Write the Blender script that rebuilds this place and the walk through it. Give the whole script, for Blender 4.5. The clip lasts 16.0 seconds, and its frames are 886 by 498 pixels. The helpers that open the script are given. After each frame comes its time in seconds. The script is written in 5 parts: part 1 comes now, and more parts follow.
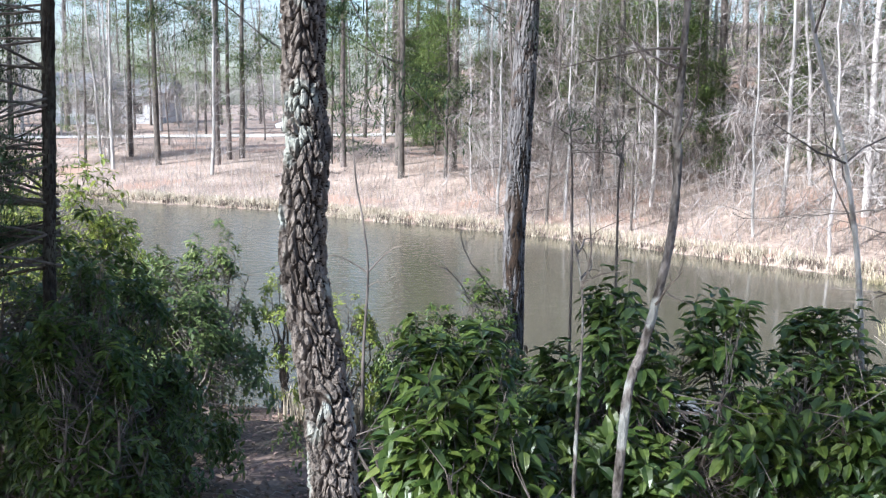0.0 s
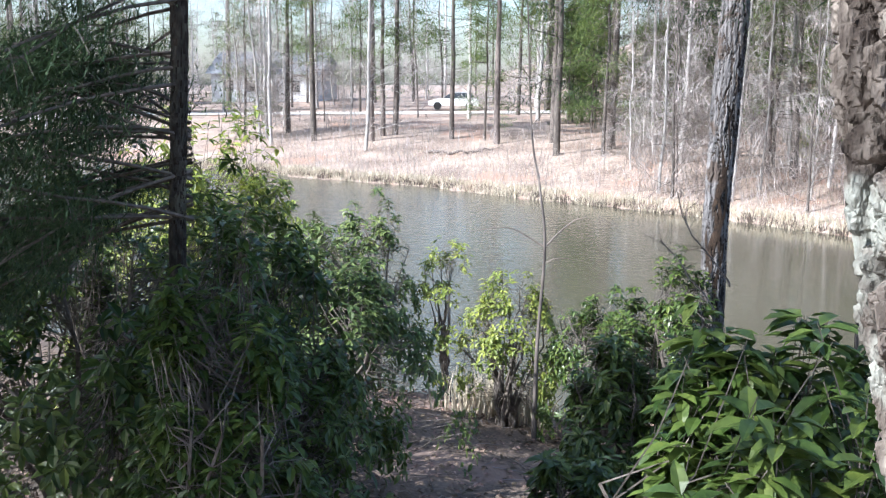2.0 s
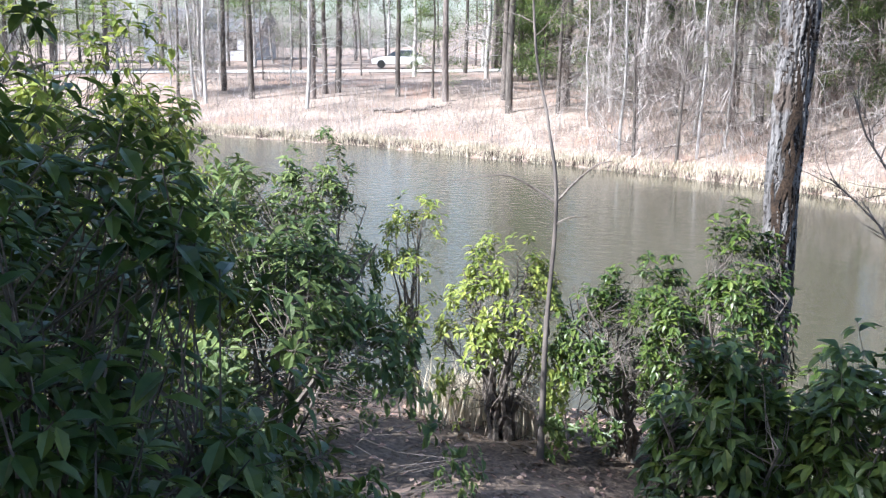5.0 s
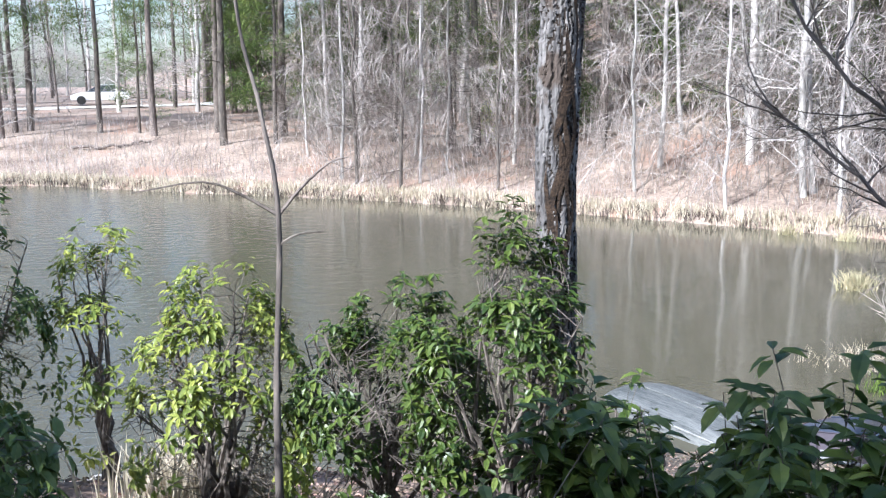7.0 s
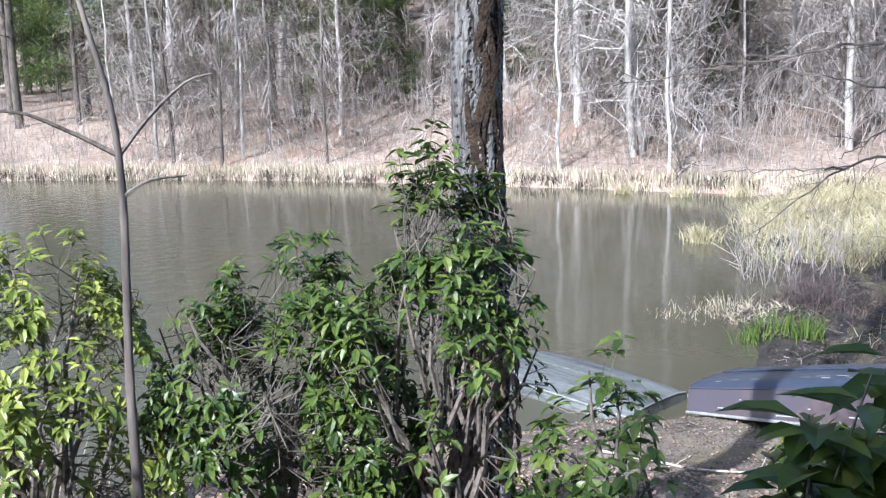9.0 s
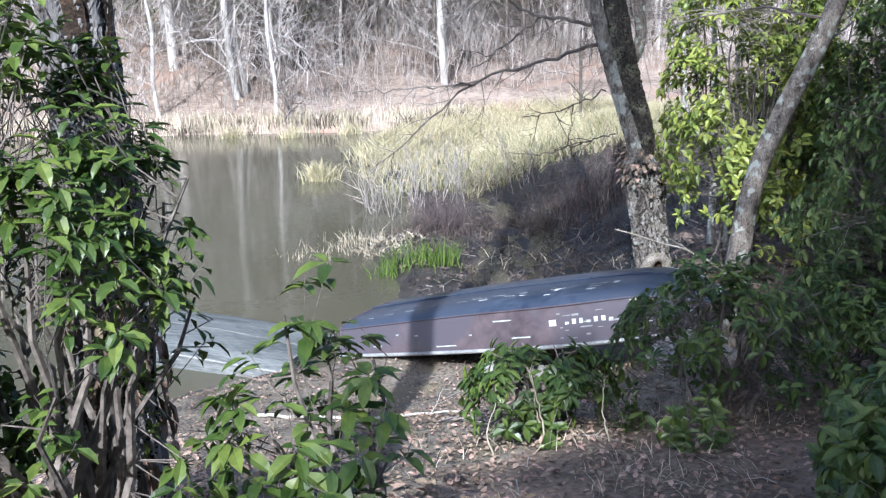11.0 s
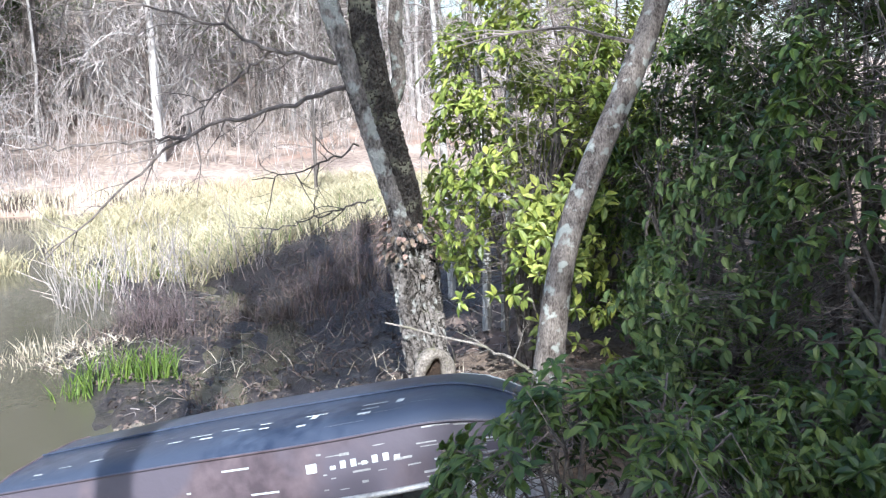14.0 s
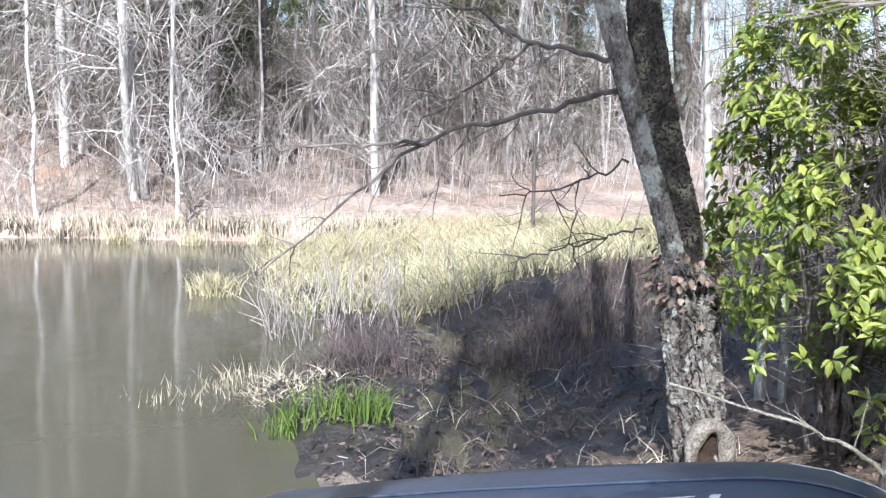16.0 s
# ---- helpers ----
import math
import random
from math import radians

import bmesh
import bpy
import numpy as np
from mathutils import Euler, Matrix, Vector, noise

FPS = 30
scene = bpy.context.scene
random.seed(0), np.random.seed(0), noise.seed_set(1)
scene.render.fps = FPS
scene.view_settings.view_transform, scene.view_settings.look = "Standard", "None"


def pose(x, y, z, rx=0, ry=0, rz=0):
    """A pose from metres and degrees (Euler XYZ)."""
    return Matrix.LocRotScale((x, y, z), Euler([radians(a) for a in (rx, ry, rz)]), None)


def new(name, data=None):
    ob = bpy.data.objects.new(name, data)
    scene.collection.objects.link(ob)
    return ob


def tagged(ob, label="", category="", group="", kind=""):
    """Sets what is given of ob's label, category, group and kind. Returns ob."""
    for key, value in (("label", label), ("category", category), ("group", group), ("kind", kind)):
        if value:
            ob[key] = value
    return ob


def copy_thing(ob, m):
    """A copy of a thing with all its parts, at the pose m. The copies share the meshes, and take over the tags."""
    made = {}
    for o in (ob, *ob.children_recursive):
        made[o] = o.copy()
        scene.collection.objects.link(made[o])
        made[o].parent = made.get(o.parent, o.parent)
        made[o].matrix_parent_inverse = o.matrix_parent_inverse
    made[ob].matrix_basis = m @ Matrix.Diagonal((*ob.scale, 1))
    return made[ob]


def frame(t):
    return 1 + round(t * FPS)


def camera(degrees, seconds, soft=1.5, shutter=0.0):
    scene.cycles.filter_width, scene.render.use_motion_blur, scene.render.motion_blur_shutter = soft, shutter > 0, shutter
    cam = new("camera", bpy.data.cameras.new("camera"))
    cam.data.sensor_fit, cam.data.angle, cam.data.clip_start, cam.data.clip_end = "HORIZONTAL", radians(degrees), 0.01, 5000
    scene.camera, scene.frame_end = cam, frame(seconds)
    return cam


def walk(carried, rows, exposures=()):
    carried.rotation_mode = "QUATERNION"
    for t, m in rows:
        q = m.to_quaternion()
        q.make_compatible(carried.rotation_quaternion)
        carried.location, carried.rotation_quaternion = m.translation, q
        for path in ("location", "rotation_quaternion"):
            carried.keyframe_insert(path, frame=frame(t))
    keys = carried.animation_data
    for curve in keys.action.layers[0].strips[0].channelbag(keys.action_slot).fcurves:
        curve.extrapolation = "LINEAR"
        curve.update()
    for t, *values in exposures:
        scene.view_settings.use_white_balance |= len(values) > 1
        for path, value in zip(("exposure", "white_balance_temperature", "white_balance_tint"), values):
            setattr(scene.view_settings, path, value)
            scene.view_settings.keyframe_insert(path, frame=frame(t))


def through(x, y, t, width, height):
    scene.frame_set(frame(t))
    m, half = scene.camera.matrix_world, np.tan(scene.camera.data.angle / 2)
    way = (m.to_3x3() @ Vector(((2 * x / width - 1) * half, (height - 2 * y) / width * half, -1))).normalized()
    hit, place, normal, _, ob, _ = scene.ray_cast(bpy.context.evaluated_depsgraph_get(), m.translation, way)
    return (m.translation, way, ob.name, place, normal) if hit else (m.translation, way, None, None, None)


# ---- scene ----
cam = camera(49, 16.0, soft=1.3)
# seconds, eye x y z, yaw, pitch, roll; the pond's surface is z = 0
ROWS = [
    (0, 0.000, 0.000, 4.693, -0.00, -8.11, 0.63),
    (0.5, -0.099, 0.279, 4.638, 2.42, -8.48, 0.94),
    (1, -0.188, 0.575, 4.583, 4.86, -8.77, 0.75),
    (1.5, -0.281, 0.874, 4.534, 7.26, -9.24, 0.75),
    (2, -0.353, 1.116, 4.449, 8.73, -9.35, 0.55),
    (2.5, -0.475, 1.465, 4.385, 10.49, -10.25, 0.97),
    (3, -0.608, 1.843, 4.314, 11.38, -10.87, 1.38),
    (3.2, -0.650, 1.992, 4.285, 11.41, -11.01, 1.51),
    (5.3, -0.907, 3.575, 3.966, 2.81, -11.43, 0.70),
    (5.5, -0.886, 3.739, 3.927, 0.85, -10.81, 0.78),
    (6, -0.864, 4.148, 3.833, -4.42, -9.84, 0.66),
    (6.5, -0.856, 4.504, 3.748, -8.46, -9.43, 0.39),
    (7, -0.853, 4.871, 3.676, -10.91, -9.36, -0.48),
    (7.5, -0.885, 5.216, 3.589, -12.49, -9.34, -0.79),
    (8, -0.937, 5.560, 3.506, -14.40, -9.85, -0.75),
    (8.2, -0.961, 5.688, 3.476, -15.24, -10.21, -0.95),
    (10.3, -0.867, 6.575, 3.168, -36.84, -12.61, -2.17),
    (10.5, -0.795, 6.709, 3.132, -39.14, -13.23, -2.02),
    (11, -0.580, 7.065, 3.000, -44.88, -14.35, -1.89),
    (11.5, -0.372, 7.350, 2.909, -50.21, -15.45, -1.67),
    (12, -0.178, 7.506, 2.870, -54.54, -16.31, -1.62),
    (12.5, 0.105, 7.680, 2.811, -57.75, -16.56, -1.84),
    (13, 0.422, 7.913, 2.745, -59.83, -16.00, -2.01),
    (13.5, 0.737, 8.159, 2.676, -60.81, -13.55, -2.00),
    (14, 1.018, 8.442, 2.594, -60.96, -9.89, -1.15),
    (14.5, 1.259, 8.682, 2.513, -59.55, -8.21, -0.67),
    (15, 1.480, 8.948, 2.430, -56.72, -7.59, -0.25),
    (15.5, 1.675, 9.256, 2.355, -53.21, -7.18, 0.25),
    (16, 1.828, 9.478, 2.296, -49.33, -6.94, 0.75),
]
walk(cam, [(t, pose(x, y, z, 90 + pitch, 0, yaw) @ pose(0, 0, 0, 0, 0, roll)) for t, x, y, z, yaw, pitch, roll in ROWS],
     exposures=[(0.0, 1.05, 5730, 9), (1.5, 1.18, 5730, 9), (3.0, 1.3, 5750, 9), (5.5, 1.32, 5700, 9), (8.0, 0.94, 5620, 9), (10.5, 0.92, 5520, 8), (12.5, 1.08, 5580, 8), (14.0, 1.28, 5680, 8), (15.0, 1.24, 5680, 8), (16.0, 1.08, 5700, 8)])

# ---- light ----
SUN_AZ, SUN_EL = math.atan2(-0.83, -0.56), radians(40)   # the sun stands to the left and behind
world = bpy.data.worlds.new("world")
scene.world = world
world.use_nodes = True
wt = world.node_tree
sky = wt.nodes.new("ShaderNodeTexSky")
sky.sky_type, sky.sun_disc = "NISHITA", False
sky.sun_elevation, sky.sun_rotation = SUN_EL, SUN_AZ
sky.dust_density, sky.air_density = 2.2, 1.0
wt.nodes["Background"].inputs[1].default_value = 0.15
wt.links.new(sky.outputs[0], wt.nodes["Background"].inputs[0])
sun_dir = Vector((math.sin(SUN_AZ) * math.cos(SUN_EL), math.cos(SUN_AZ) * math.cos(SUN_EL), math.sin(SUN_EL)))
sun = new("sun", bpy.data.lights.new("sun", "SUN"))
sun.data.energy, sun.data.angle, sun.data.color = 4.7, radians(0.6), (1.0, 0.97, 0.92)
sun.matrix_world = Matrix.Translation((0, 0, 40)) @ sun_dir.to_track_quat("Z", "Y").to_matrix().to_4x4()


# ---- materials ----
def material(name, a, b, rough=0.8, scale=4.0, fine=40.0, bump=0.3, stretch=(1, 1, 1), island=0.0, obj=0.0, c=None,
             gloss=0.3, through=0.0, mid=0.5, metal=0.0):
    """Two colours mixed by noise at two scales, an optional third in patches, varied by island or object, with fine relief."""
    m = bpy.data.materials.new(name)
    m.use_nodes = True
    n, l = m.node_tree.nodes, m.node_tree.links
    p = n["Principled BSDF"]
    tc = n.new("ShaderNodeTexCoord")
    mp = n.new("ShaderNodeMapping")
    mp.inputs["Scale"].default_value = stretch
    l.new(tc.outputs["Object"], mp.inputs[0])
    n1, n2 = n.new("ShaderNodeTexNoise"), n.new("ShaderNodeTexNoise")
    n1.inputs["Scale"].default_value, n2.inputs["Scale"].default_value = scale, fine
    n1.inputs["Detail"].default_value = n2.inputs["Detail"].default_value = 4
    for q in (n1, n2):
        l.new(mp.outputs[0], q.inputs[0])
    add = n.new("ShaderNodeMath")
    add.operation = "ADD"
    l.new(n1.outputs[0], add.inputs[0])
    l.new(n2.outputs[0], add.inputs[1])
    ramp = n.new("ShaderNodeMapRange")
    ramp.inputs["From Min"].default_value, ramp.inputs["From Max"].default_value = 0.3 + mid - 0.05, 0.7 + mid + 0.05
    l.new(add.outputs[0], ramp.inputs[0])
    mix = n.new("ShaderNodeMix")
    mix.data_type = "RGBA"
    mix.inputs[6].default_value, mix.inputs[7].default_value = (*a, 1), (*b, 1)
    l.new(ramp.outputs[0], mix.inputs[0])
    col = mix.outputs[2]
    if c:
        n3 = n.new("ShaderNodeTexNoise")
        n3.inputs["Scale"].default_value, n3.inputs["Detail"].default_value = scale * 0.6, 6
        l.new(tc.outputs["Object"], n3.inputs[0])
        r3 = n.new("ShaderNodeMapRange")
        r3.inputs["From Min"].default_value, r3.inputs["From Max"].default_value = 0.55, 0.62
        l.new(n3.outputs[0], r3.inputs[0])
        mc = n.new("ShaderNodeMix")
        mc.data_type = "RGBA"
        mc.inputs[7].default_value = (*c, 1)
        l.new(r3.outputs[0], mc.inputs[0])
        l.new(col, mc.inputs[6])
        col = mc.outputs[2]
    if island or obj:
        hs = n.new("ShaderNodeHueSaturation")
        src = n.new("ShaderNodeNewGeometry").outputs["Random Per Island"] if island else n.new("ShaderNodeObjectInfo").outputs["Random"]
        k = island or obj
        v = n.new("ShaderNodeMapRange")
        v.inputs["To Min"].default_value, v.inputs["To Max"].default_value = 1 - k, 1 + k
        l.new(src, v.inputs[0])
        l.new(v.outputs[0], hs.inputs["Value"])
        h = n.new("ShaderNodeMapRange")
        h.inputs["To Min"].default_value, h.inputs["To Max"].default_value = 0.5 + 0.05 * k, 0.5 - 0.05 * k
        l.new(src, h.inputs[0])
        l.new(h.outputs[0], hs.inputs["Hue"])
        l.new(col, hs.inputs["Color"])
        col = hs.outputs[0]
    l.new(col, p.inputs["Base Color"])
    p.inputs["Roughness"].default_value, p.inputs["Metallic"].default_value = rough, metal
    p.inputs["Specular IOR Level"].default_value = gloss
    if bump:
        bp = n.new("ShaderNodeBump")
        bp.inputs["Strength"].default_value, bp.inputs["Distance"].default_value = bump, 0.02
        l.new(add.outputs[0], bp.inputs["Height"])
        l.new(bp.outputs[0], p.inputs["Normal"])
    if through:
        tr = n.new("ShaderNodeBsdfTranslucent")
        l.new(col, tr.inputs[0])
        ms = n.new("ShaderNodeMixShader")
        ms.inputs[0].default_value = through
        l.new(p.outputs[0], ms.inputs[1])
        l.new(tr.outputs[0], ms.inputs[2])
        l.new(ms.outputs[0], n["Material Output"].inputs[0])
    return m


M_SOIL = material("leafy soil", (0.075, 0.055, 0.042), (0.25, 0.185, 0.14), 0.95, 1.3, 30, 0.9, c=(0.24, 0.17, 0.135))
M_BANK = material("pine straw bank", (0.17, 0.125, 0.10), (0.44, 0.35, 0.29), 0.95, 0.5, 7, 1.0, c=(0.32, 0.215, 0.165))
M_SAND = material("sandy bank earth", (0.06, 0.046, 0.038), (0.28, 0.235, 0.185), 0.95, 2.6, 45, 1.0, c=(0.20, 0.165, 0.11))
# wet mud, made near black to carry tree shade in its colour
M_MUD = material("wet dark mud", (0.018, 0.016, 0.017), (0.075, 0.062, 0.056), 0.32, 2.5, 30, 1.0, gloss=0.45)
M_BARK = material("grey furrowed bark", (0.058, 0.045, 0.037), (0.27, 0.232, 0.20), 0.9, 22, 120, 0.6, stretch=(1, 1, 0.4), c=(0.35, 0.36, 0.32))
M_DEAD = material("weathered dead wood", (0.05, 0.046, 0.047), (0.25, 0.235, 0.23), 0.9, 10, 60, 0.7, stretch=(1, 1, 0.12), c=(0.10, 0.078, 0.066))
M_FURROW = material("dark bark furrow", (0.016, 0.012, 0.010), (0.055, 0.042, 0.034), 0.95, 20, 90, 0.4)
# mossy bark whose colour is darkened to hold shade under the sun
M_SHADEBARK = material("dark damp bark with moss", (0.014, 0.012, 0.010), (0.085, 0.074, 0.062), 0.9, 9, 55, 0.8, stretch=(1, 1, 0.5), c=(0.13, 0.125, 0.09))
M_INNER = material("dark rotten wood", (0.02, 0.014, 0.011), (0.065, 0.042, 0.028), 0.95, 20, 80, 0.5)
M_PALE = material("pale mottled bark", (0.26, 0.24, 0.22), (0.60, 0.57, 0.52), 0.85, 6, 50, 0.5, stretch=(1, 1, 0.3), c=(0.17, 0.15, 0.13))
M_FORK = material("mottled grey bark with lichen", (0.045, 0.037, 0.031), (0.27, 0.24, 0.215), 0.9, 11, 60, 0.8, stretch=(1, 1, 0.5), c=(0.33, 0.33, 0.30))
M_TWIG = material("grey brown twigs", (0.075, 0.062, 0.053), (0.22, 0.187, 0.163), 0.9, 5, 40, 0.2, island=0.3)
M_WHIP = material("pinkish dry whips", (0.28, 0.235, 0.215), (0.54, 0.485, 0.445), 0.9, 0.4, 8, 0.0, island=0.35)
M_FINETWIG = material("pale sunlit fine twigs", (0.24, 0.205, 0.19), (0.46, 0.42, 0.395), 0.9, 0.5, 8, 0.0, island=0.35)
M_KNOT = material("worn grey-tan knot wood", (0.10, 0.085, 0.07), (0.34, 0.30, 0.255), 0.9, 14, 70, 0.8, c=(0.20, 0.18, 0.13))
M_PLUM = material("purple-brown twigs", (0.085, 0.062, 0.062), (0.20, 0.155, 0.15), 0.9, 2, 12, 0.0, island=0.4)
M_BRUSH = material("grey leafless brush", (0.13, 0.115, 0.105), (0.32, 0.28, 0.26), 0.9, 0.4, 8, 0.0, island=0.4)
M_FARBARK = material("dark conifer bark", (0.07, 0.06, 0.055), (0.20, 0.17, 0.15), 0.95, 1.5, 12, 0.4, stretch=(1, 1, 0.3), obj=0.25)
M_FARPALE = material("pale hardwood bark", (0.28, 0.26, 0.25), (0.56, 0.53, 0.50), 0.9, 1.5, 12, 0.3, stretch=(1, 1, 0.3), obj=0.3)
M_NEEDLE = material("pine needles", (0.06, 0.105, 0.03), (0.17, 0.22, 0.065), 0.6, 0.5, 5, 0.0, island=0.4, through=0.25)
M_NEEDLE_DARK = material("dark hemlock needles", (0.04, 0.072, 0.038), (0.10, 0.155, 0.068), 0.6, 1.0, 5, 0.0, island=0.4, through=0.35)
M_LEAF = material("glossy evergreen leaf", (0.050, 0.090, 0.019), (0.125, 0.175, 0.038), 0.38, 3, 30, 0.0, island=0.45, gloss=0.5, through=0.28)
# yellow-green leaf, its colour raised to carry sunlight on the bushes
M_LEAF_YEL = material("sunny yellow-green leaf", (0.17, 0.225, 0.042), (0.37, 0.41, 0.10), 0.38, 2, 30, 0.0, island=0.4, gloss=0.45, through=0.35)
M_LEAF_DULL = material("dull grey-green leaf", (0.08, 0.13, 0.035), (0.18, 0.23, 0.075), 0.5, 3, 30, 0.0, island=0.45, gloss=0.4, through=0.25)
M_DRYLEAF = material("dry brown leaves", (0.12, 0.077, 0.055), (0.37, 0.275, 0.205), 0.85, 2, 30, 0.0, island=0.55)
M_STRAW = material("bleached straw grass", (0.40, 0.34, 0.25), (0.65, 0.585, 0.465), 0.85, 0.7, 8, 0.0, island=0.3, through=0.2)
M_MARSH = material("yellow-green marsh grass", (0.34, 0.30, 0.175), (0.58, 0.52, 0.35), 0.85, 0.5, 6, 0.0, island=0.3, through=0.25)
# sedge brown darkened so tufts and leaves carry tree shade
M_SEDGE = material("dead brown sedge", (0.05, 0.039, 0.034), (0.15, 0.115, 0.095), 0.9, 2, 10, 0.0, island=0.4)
M_GREENGRASS = material("fresh green grass", (0.075, 0.135, 0.022), (0.18, 0.245, 0.055), 0.6, 2, 8, 0.0, island=0.3, through=0.3)
M_BLUE = material("faded navy boat paint", (0.016, 0.023, 0.044), (0.058, 0.072, 0.105), 0.36, 2.0, 14, 0.15, gloss=0.5, c=(0.045, 0.055, 0.082))
M_PURPLE = material("faded maroon-brown boat paint", (0.052, 0.037, 0.043), (0.125, 0.093, 0.10), 0.38, 2.0, 12, 0.15, gloss=0.5, c=(0.085, 0.072, 0.088))
M_ALU = material("scuffed bare aluminium", (0.24, 0.235, 0.23), (0.46, 0.455, 0.44), 0.5, 5, 60, 0.2, metal=0.3)
M_CHALK = material("scraped pale paint", (0.34, 0.37, 0.38), (0.62, 0.63, 0.61), 0.7, 10, 60, 0.1)
M_GREYHULL = material("streaked grey boat hull", (0.055, 0.06, 0.06), (0.20, 0.205, 0.20), 0.55, 2.0, 25, 0.2, stretch=(0.35, 3, 3))
M_ROCK = material("grey field stone", (0.24, 0.22, 0.20), (0.46, 0.43, 0.40), 0.9, 6, 40, 0.7)
M_LOG = material("bleached driftwood", (0.36, 0.32, 0.28), (0.62, 0.58, 0.52), 0.9, 6, 50, 0.5)
M_WALLH = material("pale grey house siding", (0.55, 0.57, 0.60), (0.66, 0.67, 0.69), 0.8, 0.5, 6, 0.1)
M_ROOF = material("grey shingle roof", (0.16, 0.17, 0.19), (0.26, 0.27, 0.29), 0.9, 1, 8, 0.2)
M_GLASS = material("dark window glass", (0.03, 0.035, 0.04), (0.05, 0.055, 0.06), 0.1, 1, 5, 0.0, gloss=0.6)
M_CARWHITE = material("white car paint", (0.72, 0.73, 0.74), (0.8, 0.8, 0.8), 0.25, 1, 5, 0.0, gloss=0.6)
M_CARBLUE = material("blue grey car paint", (0.16, 0.22, 0.32), (0.2, 0.26, 0.36), 0.25, 1, 5, 0.0, gloss=0.6)
M_TYRE = material("black rubber", (0.02, 0.02, 0.02), (0.04, 0.04, 0.04), 0.8, 5, 20, 0.0)
M_ROAD = material("pale gravel road", (0.50, 0.47, 0.43), (0.62, 0.59, 0.54), 0.95, 1, 20, 0.4)


def water_material():
    m = bpy.data.materials.new("murky pond water")
    m.use_nodes = True
    n, l = m.node_tree.nodes, m.node_tree.links
    p = n["Principled BSDF"]
    tc, n1, n2 = n.new("ShaderNodeTexCoord"), n.new("ShaderNodeTexNoise"), n.new("ShaderNodeTexNoise")
    n1.inputs["Scale"].default_value, n1.inputs["Detail"].default_value = 3.6, 4
    n2.inputs["Scale"].default_value, n2.inputs["Detail"].default_value = 0.12, 3
    l.new(tc.outputs["Object"], n1.inputs[0])
    l.new(tc.outputs["Object"], n2.inputs[0])
    mix = n.new("ShaderNodeMix")
    mix.data_type = "RGBA"
    mix.inputs[6].default_value, mix.inputs[7].default_value = (0.064, 0.058, 0.038, 1), (0.114, 0.105, 0.074, 1)
    l.new(n2.outputs[0], mix.inputs[0])
    l.new(mix.outputs[2], p.inputs["Base Color"])
    p.inputs["Roughness"].default_value, p.inputs["IOR"].default_value = 0.075, 1.33
    bp = n.new("ShaderNodeBump")
    bp.inputs["Distance"].default_value = 0.03
    xyz, breeze = n.new("ShaderNodeSeparateXYZ"), n.new("ShaderNodeMapRange")
    l.new(tc.outputs["Object"], xyz.inputs[0])
    l.new(xyz.outputs[0], breeze.inputs[0])
    for key, val in (("From Min", -7.0), ("From Max", 5.0), ("To Min", 1.0), ("To Max", 0.10)):
        breeze.inputs[key].default_value = val
    l.new(breeze.outputs[0], bp.inputs["Strength"])
    l.new(n1.outputs[0], bp.inputs["Height"])
    l.new(bp.outputs[0], p.inputs["Normal"])
    return m


M_WATER = water_material()


# ---- mesh tools ----
class Mesh:
    """Gathers vertices and faces, and becomes one mesh."""

    def __init__(self):
        self.v, self.f, self.n, self.furrows = [], [], 0, None

    def add(self, verts, faces):
        self.v.append(np.asarray(verts, float))
        self.f += [tuple(i + self.n for i in f) for f in faces]
        self.n += len(verts)

    def grid(self, pts, closed=True, cap=False):
        """pts: rows x columns x 3."""
        r, c = len(pts), len(pts[0])
        b = self.n
        self.v.append(np.asarray(pts, float).reshape(-1, 3))
        for i in range(r - 1):
            for j in range(c if closed else c - 1):
                k = (j + 1) % c
                self.f.append((b + i * c + j, b + i * c + k, b + (i + 1) * c + k, b + (i + 1) * c + j))
        if cap:
            self.f.append(tuple(b + (r - 1) * c + j for j in range(c)))
            self.f.append(tuple(b + j for j in range(c))[::-1])
        self.n += r * c

    def tube(self, path, radii, sides=6):
        path = np.asarray(path, float)
        d = np.gradient(path, axis=0)
        d /= np.linalg.norm(d, axis=1)[:, None] + 1e-9
        up = np.array((0.31, 0.17, 0.93)) if abs(d[0][2]) < 0.8 else np.array((0.93, 0.31, 0.17))
        a = np.cross(d, up)
        a /= np.linalg.norm(a, axis=1)[:, None] + 1e-9
        b = np.cross(d, a)
        t = np.linspace(0, 2 * math.pi, sides, endpoint=False)
        r = np.asarray(radii, float)[:, None, None]
        self.grid(path[:, None] + r * (np.cos(t)[None, :, None] * a[:, None] + np.sin(t)[None, :, None] * b[:, None]))

    def data(self, name, mat, smooth=False):
        me = bpy.data.meshes.new(name)
        v = np.concatenate(self.v) if self.v else np.zeros((0, 3))
        me.from_pydata(v.tolist(), [], self.f)
        for m in (mat if isinstance(mat, (list, tuple)) else [mat]):
            me.materials.append(m)
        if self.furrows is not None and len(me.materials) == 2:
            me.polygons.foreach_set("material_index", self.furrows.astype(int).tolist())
        if smooth:
            me.polygons.foreach_set("use_smooth", [True] * len(me.polygons))
        return me


def part(name, shape, mat, parent=None, label="", smooth=False, kind=""):
    """Links a shape as one mesh object under a thing or a part."""
    ob = new(name, shape if isinstance(shape, bpy.types.Mesh) else shape.data(name, mat, smooth))
    ob.parent = parent
    return tagged(ob, label, kind=kind)


def thing(name, label, category, group="", at=(0, 0, 0)):
    ob = new(name)
    ob.location = at
    return tagged(ob, label, category, group)


rng = np.random.default_rng(7)


